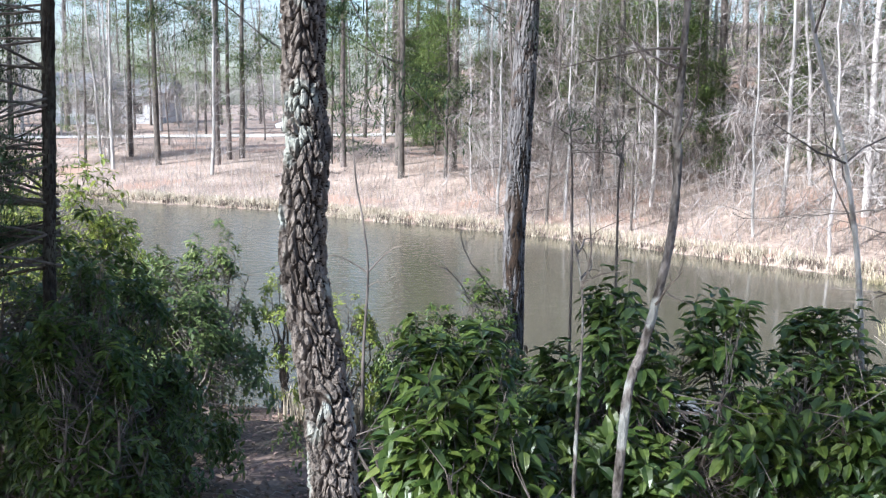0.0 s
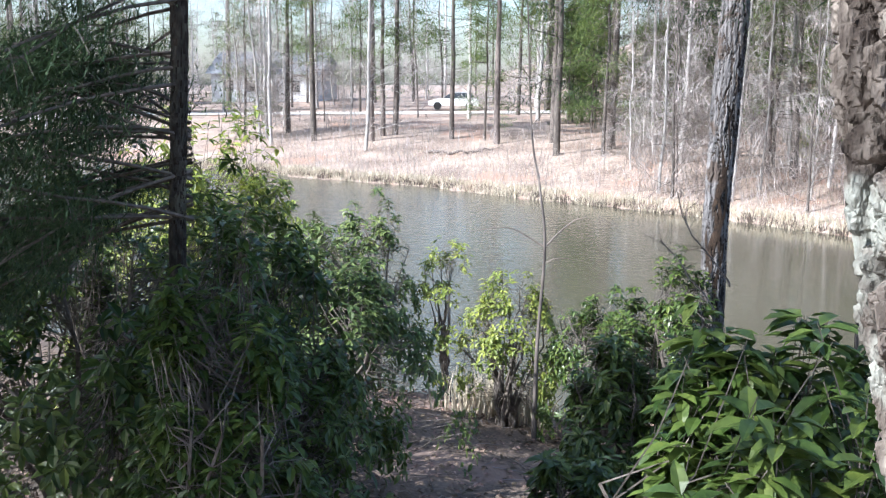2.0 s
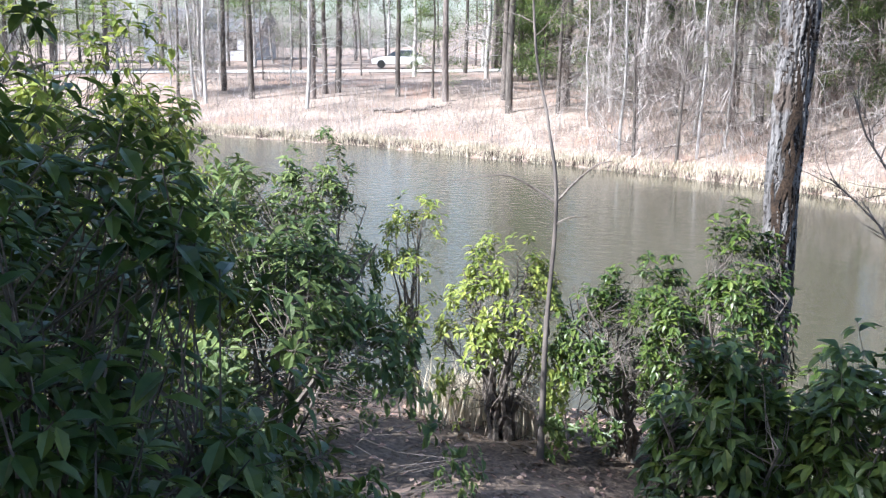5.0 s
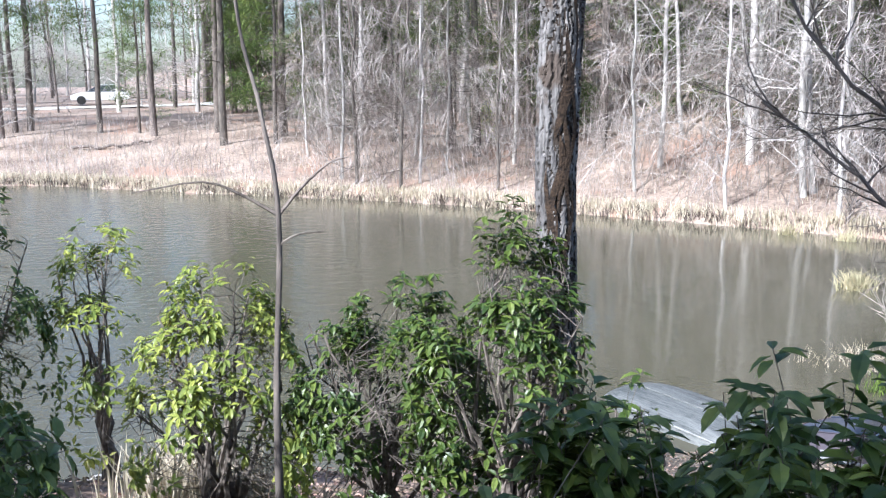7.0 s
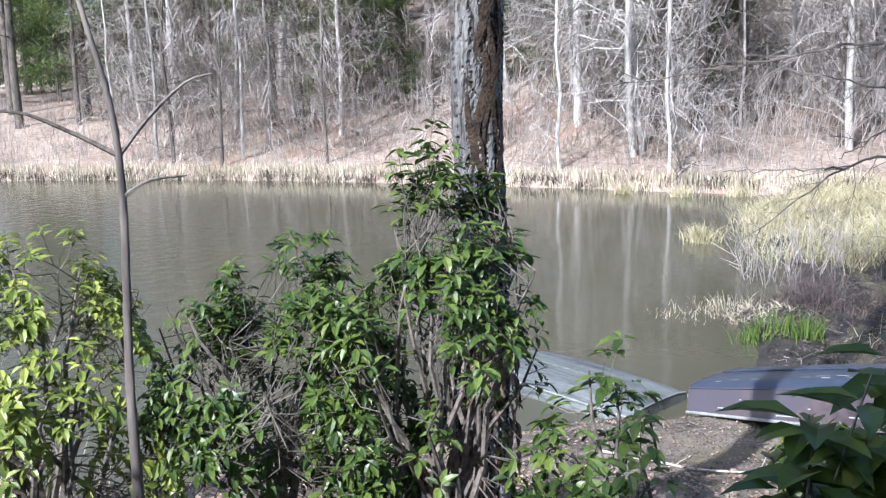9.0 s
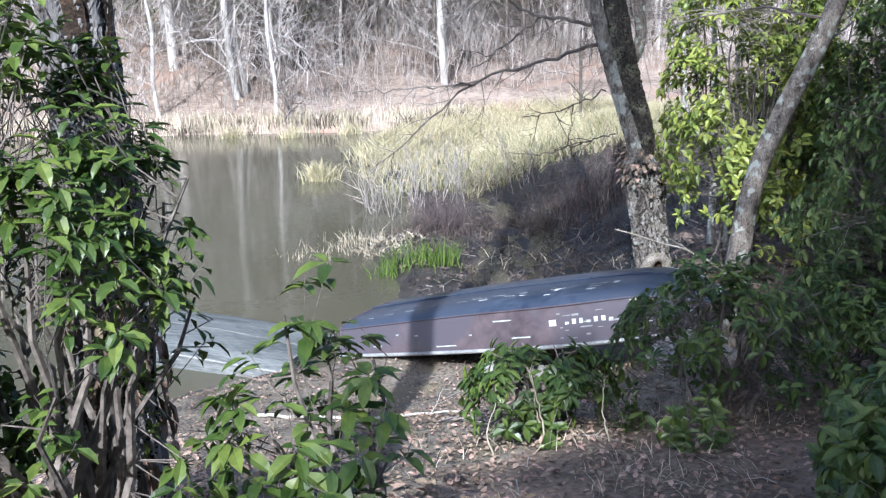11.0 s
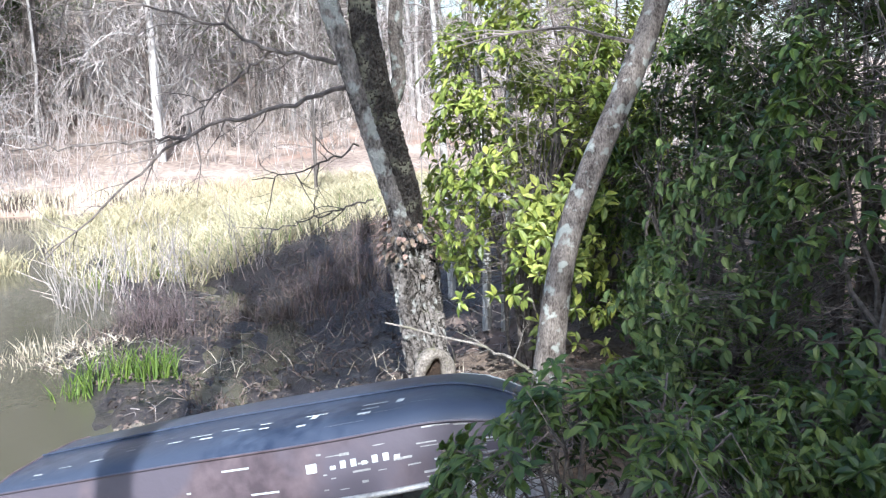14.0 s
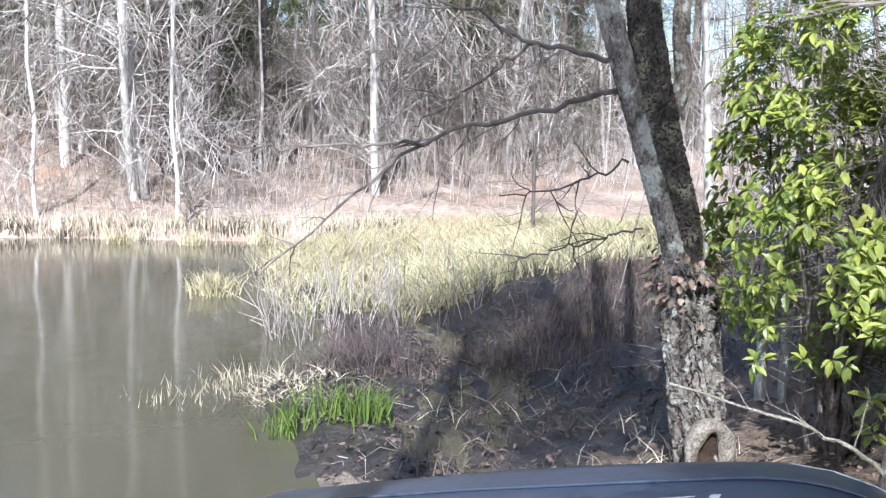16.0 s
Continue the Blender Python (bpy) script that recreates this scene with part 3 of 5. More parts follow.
def cracked_snag():
    """The dead pine: split silver-grey wood with dark cracks."""
    x, y = 0.73, 9.85
    z0 = gz(x, y)
    ob = thing("pine_tree", "old pine with cracked silver-grey bark at the water", "tree", "", (x, y, z0))
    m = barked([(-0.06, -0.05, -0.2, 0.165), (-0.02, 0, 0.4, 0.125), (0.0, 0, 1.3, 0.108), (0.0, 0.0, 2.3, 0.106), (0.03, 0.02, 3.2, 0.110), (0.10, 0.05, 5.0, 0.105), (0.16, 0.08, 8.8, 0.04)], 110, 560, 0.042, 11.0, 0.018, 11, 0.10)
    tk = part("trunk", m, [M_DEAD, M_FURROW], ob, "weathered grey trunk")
    g = np.random.default_rng(5)
    for k, (a, zc, ln, wd) in enumerate([(-1.9, 2.05, 0.28, 0.020), (-1.2, 2.3, 0.5, 0.012), (-1.45, 2.62, 0.26, 0.018), (-2.3, 1.95, 0.2, 0.013), (-1.0, 3.0, 0.4, 0.009), (-1.7, 1.4, 0.3, 0.012), (-1.35, 1.75, 0.3, 0.011), (-1.75, 2.45, 0.16, 0.024), (-1.55, 2.2, 0.3, 0.016), (-2.05, 1.85, 0.14, 0.022)]):
        c = Mesh()
        n = 12
        zs = np.linspace(-ln, ln, n)
        rows = []
        for i, q in enumerate(zs):
            aa = a + 0.16 * math.sin(q * 12 + k) + q * 0.5
            ww = wd * (1 - (q / ln) ** 2) * (0.7 + 0.5 * g.uniform()) / 0.107
            r = 0.1215
            rows.append([(r * math.cos(aa + s * ww), r * math.sin(aa + s * ww), zc + q) for s in (-1, -0.3, 0.3, 1)])
        c.grid(rows, closed=False)
        part("crack", c, M_INNER, tk, "dark open crack in the wood")
    # lopsided crown added above the view, aimed to shade the mud
    tips, bw = [], Mesh()
    for i in range(62):
        z = 5.4 + 3.0 * g.uniform(0, 1) ** 1.3
        a = (-0.8 if z < 7.3 else 0.35) + g.uniform(-0.75, 0.75)
        ends = []
        limb(bw, (0.02 * z, 0.01 * z, z), (math.cos(a), math.sin(a), 0.2), min(1.4, (9.4 - z) * 0.36 + 0.8), 0.025, 1, g, 4, 0.0, 0.3, (3, 6), ends, 0.5)
        tips += [e[0] for e in ends]
    part("branchwork", bw, M_FARBARK, ob, kind="stuff")
    nd = Mesh()
    needles(nd, tips, g, 60, 0.16, 0.014, 0.20, 0.5)
    part("crown", nd, M_NEEDLE, ob, "green needle crown added out of view for shade", kind="stuff")
    # brown flaking bark round the foot
    fl = Mesh()
    n = 160
    a, z = g.uniform(0, 2 * math.pi, n), g.uniform(0.0, 1.2, n)
    pos = np.stack([0.135 * np.cos(a), 0.135 * np.sin(a), z], -1)
    blades(fl, pos, np.stack([0.3 * np.cos(a), 0.3 * np.sin(a), -1 + 0 * a], -1), np.stack([np.cos(a), np.sin(a), 0 * a], -1), g.uniform(0.05, 0.14, n), 0.03)
    part("loose_bark", fl, M_DRYLEAF, ob, "flaking brown bark", kind="stuff")


def thin_tree(name, label, path, mat, seed, twigs=6, zlo=0.5, zhi=1.0, length=0.6, plate=0.03, level=1, r=0.006, wild=0.3, group=""):
    """A slender trunk along a path with bare side twigs."""
    p0 = np.array(path[0][:3])
    ob = thing(name, label, "tree", group, tuple(p0))
    loc = [(a - p0[0], b - p0[1], c - p0[2], q) for a, b, c, q in path]
    part("trunk", barked(loc, 20, 160, plate, 3, 0.0025, seed), mat, ob, smooth=True)
    g = np.random.default_rng(seed)
    sp = spline(loc, 60)
    for i in range(twigs):
        tw = Mesh()
        k = int(g.uniform(zlo, zhi) * 59)
        limb(tw, sp[k][:3], (g.normal(), g.normal(), g.uniform(0.1, 0.9)), length * g.uniform(0.6, 1.2), r, level, g, 4, 0.02, wild)
        part("branch", tw, M_TWIG, ob)
    return ob


def hemlock(x, y, h, reach, n, low, seed, label, tufts=3, clear=0.0, count=14, girth=1.0):
    """A dark needled tree with drooping boughs."""
    ob = thing("hemlock_tree", label, "tree", "hemlocks round the path", (x, y, gz(x, y)))
    part("trunk", barked([(0, 0, -0.2, 0.055 * girth), (0, 0, 1.5, 0.042 * girth), (0.03, 0.03, 2.6, 0.038 * girth), (0.1, 0.1, 0.55 * h, 0.03 * girth), (0.1, 0.1, h, 0.01)], 32, 260, 0.02, 2.5, 0.005, seed), [M_SHADEBARK, M_FURROW] if girth < 1 else M_FARBARK, ob)
    g = np.random.default_rng(seed)
    tips = []
    for i in range(n):
        z = low + (h * 0.97 - low) * g.uniform(0, 1) ** (1.5 if clear else 1.1)
        a = g.uniform(0, 2 * math.pi)
        ln = reach * (1.1 - 0.75 * z / h) * g.uniform(0.6, 1.15) + 0.25
        if z < clear:
            a, ln = math.radians(g.uniform(115, 255)), g.uniform(0.8, 1.7)
        d = np.array((math.cos(a), math.sin(a), g.uniform(-0.3, 0.45)))
        pts = [np.array((0.04, 0.04, z))]
        for k in range(8):
            d = unit(d + np.array((0, 0, -0.06)) + g.normal(0, 0.07, 3))
            pts.append(pts[-1] + d * ln / 8)
        br = Mesh()
        br.tube(pts, np.linspace(0.006, 0.0015, 9), 4)
        for k in range(2, 9):
            for s in (-1, 1):
                if g.uniform() < 0.2:
                    continue
                w = pts[k] - pts[k - 1]
                q = pts[k] + unit(np.array((-w[1] * s, w[0] * s, 0)) + unit(w) * ln * 0.08 + g.normal(0, 0.03, 3)) * g.uniform(0.06, 0.26) * ln * (1.3 - k / 9) + np.array((0, 0, -g.uniform(0, 0.06)))
                br.tube([pts[k], (pts[k] + q) / 2 + np.array((0, 0, 0.01)), q], (0.003, 0.002, 0.001), 3)
                tips += [pts[k] + (q - pts[k]) * f for f in np.linspace(0.3, 1.0, tufts)]
        part("bough", br, M_TWIG, ob)
    nd = Mesh()
    needles(nd, tips, g, count, 0.055 if count > 30 else 0.09, 0.0046 if count > 30 else 0.012, 0.05, 0.6)
    part("needles", nd, M_NEEDLE_DARK, ob, "dark green needles", kind="stuff")


def forked_tree():
    """The stout tree at the marsh: burl with clinging leaves, and a ring-shaped knot at the foot."""
    x, y = 7.17, 12.0
    z0 = gz(x, y)
    ob = thing("forked_tree", "old forked tree with mottled bark and a hollow foot", "tree", "", (x, y, z0))
    base = [(0.06, -0.04, -0.3, 0.21), (0.04, 0, 0.2, 0.165), (0.02, 0.08, 0.7, 0.14), (0.0, 0.14, 1.05, 0.16), (0.02, 0.2, 1.28, 0.12)]
    part("trunk", barked(base, 120, 260, 0.05, 3.0, 0.030, 31, 0.4), [M_FORK, M_SHADEBARK], ob, "lichen-mottled lower trunk")
    part("stem", barked([(0.0, 0.15, 1.15, 0.085), (-0.02, 0.26, 1.5, 0.07), (-0.08, 0.42, 2.05, 0.07), (-0.16, 0.6, 2.7, 0.068), (-0.25, 0.8, 3.6, 0.07), (-0.4, 1.2, 6.0, 0.04)], 60, 300, 0.028, 2, 0.010, 32), M_FORK, ob, "sunlit pale stem")
    # this stem's shade is put into its bark colour
    part("stem", barked([(0.06, 0.18, 1.1, 0.09), (0.10, 0.2, 1.5, 0.095), (0.02, 0.32, 2.0, 0.10), (-0.02, 0.42, 2.5, 0.10), (0.0, 0.5, 3.2, 0.09), (0.2, 0.6, 6.0, 0.05)], 60, 300, 0.028, 2, 0.014, 33), [M_SHADEBARK, M_FURROW], ob, "rough stem darkened for shade")
    part("stem", barked([(0.02, 0.38, 2.05, 0.06), (0.16, 0.3, 2.35, 0.055), (0.20, 0.34, 2.75, 0.052), (0.3, 0.36, 3.3, 0.05), (0.6, 0.4, 5.5, 0.03)], 40, 160, 0.025, 2, 0.007, 34), M_BARK, ob)
    kn = Mesh()
    rings = []
    for i in range(29):
        a = 2 * math.pi * i / 28
        c = np.array((-0.15 + 0.115 * math.cos(a) * 0.95, -0.13 - 0.06 * math.cos(a), 0.22 + 0.17 * math.sin(a)))
        o = np.array((math.cos(a) * 0.9, -0.4 * math.cos(a), math.sin(a)))
        rr = 0.052 + 0.012 * math.sin(3 * a + 1)
        rings.append([c + rr * (math.cos(t) * o + math.sin(t) * np.array((-0.55, -0.8, 0))) for t in np.linspace(0, 2 * math.pi, 12, endpoint=False)])
    kn.grid(rings)
    part("knot", kn, M_KNOT, ob, "pale ring-shaped knot round a hollow", smooth=True)
    hl = Mesh()
    hl.grid([[(-0.15 + s * 0.10 * math.cos(t), -0.11 - 0.05 * s * math.cos(t) + 0.02 * (1 - s), 0.22 + s * 0.15 * math.sin(t)) for t in np.linspace(0, 2 * math.pi, 16, endpoint=False)] for s in (0.02, 0.5, 1.0)])
    part("hollow", hl, M_INNER, ob, "dark hollow")
    g = np.random.default_rng(35)

    def bough(pts, r, seed, twig=16, ln=0.55):
        br = Mesh()
        p = spline(pts, 24)
        p[1:-1] += g.normal(0, 0.012, (22, 3))
        br.tube(p, np.linspace(r, 0.004, 24), 6)
        for i in range(twig):
            k = g.integers(4, 23)
            d = unit(p[k] - p[k - 1])
            limb(br, p[k], d + g.normal(0, 0.6, 3), ln * g.uniform(0.4, 1.1), 0.006, 1, g, 3, 0.03, 0.35)
        # dark bark colour here stands in for shade on the boughs
        part("bough", br, M_FARBARK, ob)

    bough([(-0.10, 0.57, 2.33), (-0.5, 1.0, 2.18), (-0.89, 1.43, 2.0), (-1.3, 1.8, 1.6), (-1.65, 2.16, 1.16)], 0.019, 1)
    bough([(-0.89, 1.43, 2.0), (-1.25, 1.75, 1.98), (-1.75, 2.25, 1.95)], 0.012, 2, 8, 0.3)
    bough([(-0.14, 0.6, 2.52), (-0.55, 0.95, 2.62), (-1.0, 1.3, 2.85), (-1.6, 1.8, 3.0)], 0.018, 3)
    bough([(-0.5, 0.95, 2.6), (-0.75, 1.2, 2.35), (-1.0, 1.45, 2.1)], 0.012, 4, 6, 0.3)
    bough([(-0.2, 0.7, 3.1), (-0.8, 1.4, 3.2), (-1.7, 2.2, 3.0), (-2.6, 3.0, 2.85)], 0.018, 5, 16, 0.7)
    bough([(-0.1, 0.5, 1.9), (-0.45, 0.75, 1.75), (-0.8, 0.95, 1.7)], 0.008, 6, 8, 0.4)
    bough([(-0.08, 0.4, 1.5), (-0.4, 0.7, 1.4), (-0.75, 0.9, 1.3)], 0.008, 7, 8, 0.4)
    br = Mesh()
    for i in range(16):
        z = g.uniform(3.4, 6)
        limb(br, (-0.1 * z + 0.1, 0.2 * z, z), (g.normal(), g.normal(), 0.7), 1.4, 0.02, 2, g)
    part("crown", br, M_TWIG, ob, "bare winter crown")
    iv = Mesh()
    n = 170
    a, z = g.uniform(0, 2 * math.pi, n), g.normal(1.2, 0.09, n)
    pos = np.stack([0.02 + (0.17 + g.uniform(0, 0.07, n)) * np.cos(a), 0.16 + (0.17 + g.uniform(0, 0.07, n)) * np.sin(a), z], -1)
    blades(iv, pos, np.stack([np.cos(a), np.sin(a), g.uniform(-1.3, 0.2, n)], -1), (0, 0, 1), g.uniform(0.04, 0.075, n), 0.04)
    part("vine_leaves", iv, M_DRYLEAF, ob, "withered brown vine leaves", kind="stuff")


furrowed_tree()
cracked_snag()
hemlock(-1.59, 3.86, 10.5, 2.7, 190, 1.75, 17, "young dark hemlock with drooping needled boughs", 4, 2.8, 46, 0.62)
# hemlocks below stand out of view, added to block sun from path and thickets
hemlock(-5.0, 2.3, 10.0, 2.5, 165, 0.8, 18, "dark hemlock added out of view to shade the path", 4, 0.0, 22)
hemlock(-6.4, -0.4, 12.8, 3.8, 130, 8.7, 19, "tall hemlock with a high crown, added unseen to shade the path", 4)
hemlock(-6.9, 2.0, 10.4, 2.4, 100, 5.5, 24, "tall hemlock with a high crown, added unseen to shade the path", 4, 0.0, 20)
hemlock(-4.0, 0.5, 11.4, 3.3, 130, 6.6, 23, "tall hemlock with a high crown, added unseen to shade the path", 4)
forked_tree()
thin_tree("leaning_tree", "slender grey tree leaning over the boat", [(6.02, 10.60, gz(6.02, 10.6) - 0.2, 0.12), (6.08, 10.56, 1.0, 0.088), (6.16, 10.51, 1.55, 0.072), (6.36, 10.40, 2.1, 0.070), (6.70, 10.18, 2.9, 0.074), (7.0, 10.0, 4.0, 0.06), (7.4, 9.8, 7.0, 0.02)], M_BARK, 41, 8, 0.5, 1.0, 1.2, 0.03, 2, 0.014)
thin_tree("birch_sapling", "crooked grey-barked sapling among the shrubs", [(0.50, 2.80, gz(0.5, 2.8) - 0.1, 0.018), (0.55, 2.84, 3.72, 0.014), (0.62, 2.9, 4.0, 0.014), (0.69, 2.93, 4.3, 0.013), (0.715, 2.98, 4.55, 0.013), (0.71, 2.99, 4.65, 0.014), (0.735, 3.03, 5.03, 0.010), (0.8, 3.1, 6.5, 0.005)], M_FORK, 42, 7, 0.35, 0.95, 0.4, 0.02, 1, 0.005)
sap = thin_tree("bare_sapling", "thin bare sapling with forked twigs at the water's edge", [(-0.80, 9.5, gz(-0.8, 9.5) - 0.1, 0.026), (-0.79, 9.52, 2.2, 0.016), (-0.75, 9.6, 3.08, 0.013), (-0.82, 9.8, 3.6, 0.010), (-0.92, 10.0, 4.15, 0.008), (-1.0, 10.1, 5.6, 0.004)], M_FARBARK, 43, 5, 0.55, 0.95, 0.5, 0.02, 1, 0.005)
fk = Mesh()
for pts in ([(0.05, 0.1, 0), (-0.12, 0.12, 0.10), (-0.3, 0.1, 0.17), (-0.62, 0.05, 0.13)], [(0.05, 0.1, 0.0), (0.16, 0.14, 0.12), (0.3, 0.15, 0.24), (0.4, 0.15, 0.27)], [(0.04, 0.08, -0.15), (0.14, 0.05, -0.09), (0.27, 0.05, -0.08)]):
    fk.tube(spline([(a, b, c + 3.08 - sap.location.z) for a, b, c in pts], 10), np.linspace(0.010, 0.003, 10), 5)
part("fork", fk, M_TWIG, sap, "two long forked side branches")

for k, (p, q, e) in enumerate([((8.69, 12.26, 0.3), (8.82, 12.33, 1.54), (8.9, 12.5, 4.0)), ((8.84, 12.15, 0.3), (8.98, 12.18, 1.71), (9.2, 12.2, 4.2)), ((9.6, 13.1, 0.3), (9.65, 13.2, 1.8), (9.5, 13.3, 4.5))]):
    thin_tree("birch_sapling", "slender white-barked sapling behind the forked tree", [(*p[:2], gz(*p[:2]) - 0.1, 0.045), (*q, 0.036), (*e, 0.015)], M_PALE, 50 + k, 6, 0.4, 0.95, 0.7, 0.04, 1, 0.007, group="white saplings")
thin_tree("bare_sapling", "thin pale sapling among the shrubs", [(1.85, 4.05, gz(1.85, 4.05) - 0.1, 0.016), (1.81, 4.09, 3.64, 0.013), (1.74, 4.21, 4.46, 0.010), (1.57, 4.31, 5.18, 0.008), (1.4, 4.4, 6.5, 0.004)], M_PALE, 54, 9, 0.35, 0.95, 0.7, 0.02, 1, 0.006)
thin_tree("bare_sapling", "thin dark sapling among the shrubs", [(0.86, 4.74, gz(0.86, 4.74) - 0.1, 0.010), (0.86, 4.76, 3.89, 0.007), (0.87, 4.83, 4.36, 0.004), (0.9, 4.85, 4.6, 0.002)], M_FARBARK, 55, 6, 0.7, 0.98, 0.3, 0.02, 1, 0.004)
thin_tree("bare_sapling", "thin dark sapling among the shrubs", [(0.66, 4.9, gz(0.66, 4.9) - 0.1, 0.010), (0.66, 4.92, 3.77, 0.007), (0.66, 5.01, 4.4, 0.004), (0.64, 5.05, 4.7, 0.002)], M_FARBARK, 56, 6, 0.65, 0.98, 0.35, 0.02, 1, 0.004)
thin_tree("bare_sapling", "thin grey stem among the shrubs", [(0.39, 2.77, gz(0.39, 2.77) - 0.1, 0.007), (0.40, 2.78, 3.64, 0.005), (0.42, 2.85, 4.09, 0.003), (0.40, 2.9, 4.3, 0.003)], M_FORK, 57, 5, 0.5, 0.98, 0.3, 0.02, 1, 0.004)


# ---- overturned boats ----
def hull_station(s, L, B, H, bow=0.0):
    """Half widths and heights across an overturned hull at s (0 transom, 1 bow)."""
    k = max(0.0, (s - 0.55) / 0.45)
    b = B * (0.93 + 0.07 * math.sin(math.pi * min(s * 1.2, 1))) * (1 - bow * k ** 3.0)
    h = H * (1 - 0.06 * math.cos(s * 3) - 0.16 * max(0.0, 1 - s / 0.45) ** 1.5) * (1 - 0.55 * max(0, (s - 0.78) / 0.22) ** 2.6)
    return b, h


def rowboat(name, label, L, B, H, bow, top, side, m, marks=False):
    ob = thing(name, label, "boat")
    ob.matrix_basis = m
    n = 41
    S = [i / (n - 1) for i in range(n)]
    bottom, left, right, rim_l, rim_r, keel, rails = Mesh(), Mesh(), Mesh(), [], [], [], ([], [])
    rb, rl, rr = [], [], []
    for s in S:
        b, h = hull_station(s, L, B, H, bow)
        x = s * L
        chine = b * 0.86
        knuckle = h * 0.80
        rb.append([(x, -chine, knuckle), (x, -chine * 0.93, h * 0.90), (x, -chine * 0.62, h * 0.985), (x, -chine * 0.3, h), (x, 0, h * 1.015), (x, chine * 0.3, h), (x, chine * 0.62, h * 0.985), (x, chine * 0.93, h * 0.90), (x, chine, knuckle)])
        for rows, sg in ((rl, -1), (rr, 1)):
            rows.append([(x, sg * b, 0), (x, sg * (b - (b - chine) * 0.35), knuckle * 0.36), (x, sg * (b - (b - chine) * 0.65), knuckle * 0.68), (x, sg * chine, knuckle)])
        rim_l.append((x, -b - 0.008, 0.012))
        rim_r.append((x, b + 0.008, 0.012))
        keel.append((x, 0, h * 1.015 + 0.006))
        rails[0].append((x, -chine - 0.004, knuckle))
        rails[1].append((x, chine + 0.004, knuckle))
    bottom.grid(rb, closed=False)
    left.grid(rl, closed=False)
    right.grid(rr, closed=False)
    low = part("bottom", bottom, top, ob, "scuffed bottom with pale scratches" if marks else "", smooth=True)
    flank = part("side", left, side, ob, smooth=True)
    part("side", right, side, ob, smooth=True)
    for end, nm in ((0, "transom"), (-1, "bow_plate")):
        t = Mesh()
        ring = [rl[end][0], rl[end][1], rl[end][2]] + rb[end] + [rr[end][2], rr[end][1], rr[end][0]]
        t.add(ring, [tuple(range(len(ring)))])
        part(nm, t, side, ob)
    for nm, pts, r, mt in (("gunwale", rim_l, 0.016, M_ALU), ("gunwale", rim_r, 0.016, M_ALU), ("keel_strip", keel, 0.008, top), ("rub_rail", rails[0], 0.007, side), ("rub_rail", rails[1], 0.009, M_ALU)):
        t = Mesh()
        t.tube(pts, [r] * n, 6)
        part(nm, t, mt, ob, "dull bare metal strip" if mt is M_ALU else "", smooth=True)
    e = Mesh()
    e.tube(rl[0] + rb[0][1:-1] + rr[0][::-1], [0.008] * (len(rl[0]) + len(rb[0]) - 2 + len(rr[0])), 5)
    part("edge_strip", e, M_ALU if not marks else side, ob)
    return ob, low, flank


def frame_on(p0, p1, roll=0.0):
    """A pose whose x runs from p0 to p1."""
    x = (Vector(p1) - Vector(p0)).normalized()
    y = Vector((0, 0, 1)).cross(x).normalized()
    z = x.cross(y)
    return Matrix.Translation(p0) @ Matrix((x, y, z)).transposed().to_4x4() @ pose(0, 0, 0, roll, 0, 0)


BOAT = frame_on((4.72, 13.22, 0.13), (5.32, 10.0, 0.86))
boat, boat_bottom, boat_side = rowboat("overturned_rowboat", "overturned rowboat with faded navy bottom and maroon sides", 3.14, 0.56, 0.35, 0.66, M_BLUE, M_PURPLE, BOAT, True)
g = np.random.default_rng(51)


def on_bottom(s, v):
    """A place on the boat's bottom: s along, v across from -1 to 1."""
    b, h = hull_station(s, 3.14, 0.56, 0.35, 0.66)
    a = abs(v)
    z = np.interp(a, [0, 0.3, 0.62, 0.93, 1], [1.015, 1, 0.985, 0.90, 0.80]) * h + 0.003
    return np.array((s * 3.14, v * b * 0.86, z))


def on_side(s, u, sg=-1):
    b, h = hull_station(s, 3.14, 0.56, 0.35, 0.66)
    return np.array((s * 3.14, sg * (b - b * 0.14 * np.interp(u, [0, 0.36, 0.68, 1], [0, 0.35, 0.65, 1]) + 0.003), u * h * 0.80))


def patch(name, place, s0, s1, u0, u1, mat, label, nu=3, **k):
    t = Mesh()
    t.grid([[place(s, u, **k) for u in np.linspace(u0, u1, nu)] for s in np.linspace(s0, s1, 4)], closed=False)
    part(name, t, mat, boat_bottom if place is on_bottom else boat_side, label)


# scraped pale marks in a row on the bottom, as bars
for s, v, ds, dv in [(0.36, -0.62, 0.03, 0.03), (0.40, -0.55, 0.045, 0.025), (0.43, -0.66, 0.025, 0.03), (0.46, -0.5, 0.035, 0.025), (0.50, -0.6, 0.03, 0.022), (0.535, -0.5, 0.022, 0.03), (0.545, -0.64, 0.018, 0.03),
                     (0.62, -0.48, 0.04, 0.025), (0.635, -0.58, 0.012, 0.10), (0.62, -0.72, 0.016, 0.03), (0.72, -0.42, 0.03, 0.03), (0.745, -0.42, 0.018, 0.03), (0.725, -0.56, 0.03, 0.03), (0.725, -0.68, 0.022, 0.035), (0.78, -0.5, 0.012, 0.12), (0.20, -0.7, 0.03, 0.02), (0.27, -0.6, 0.02, 0.02), (0.08, -0.8, 0.02, 0.02), (0.13, -0.72, 0.03, 0.015)]:
    patch("scrape", on_bottom, s, s + ds, v, v + dv, M_CHALK, "pale scraped paint")
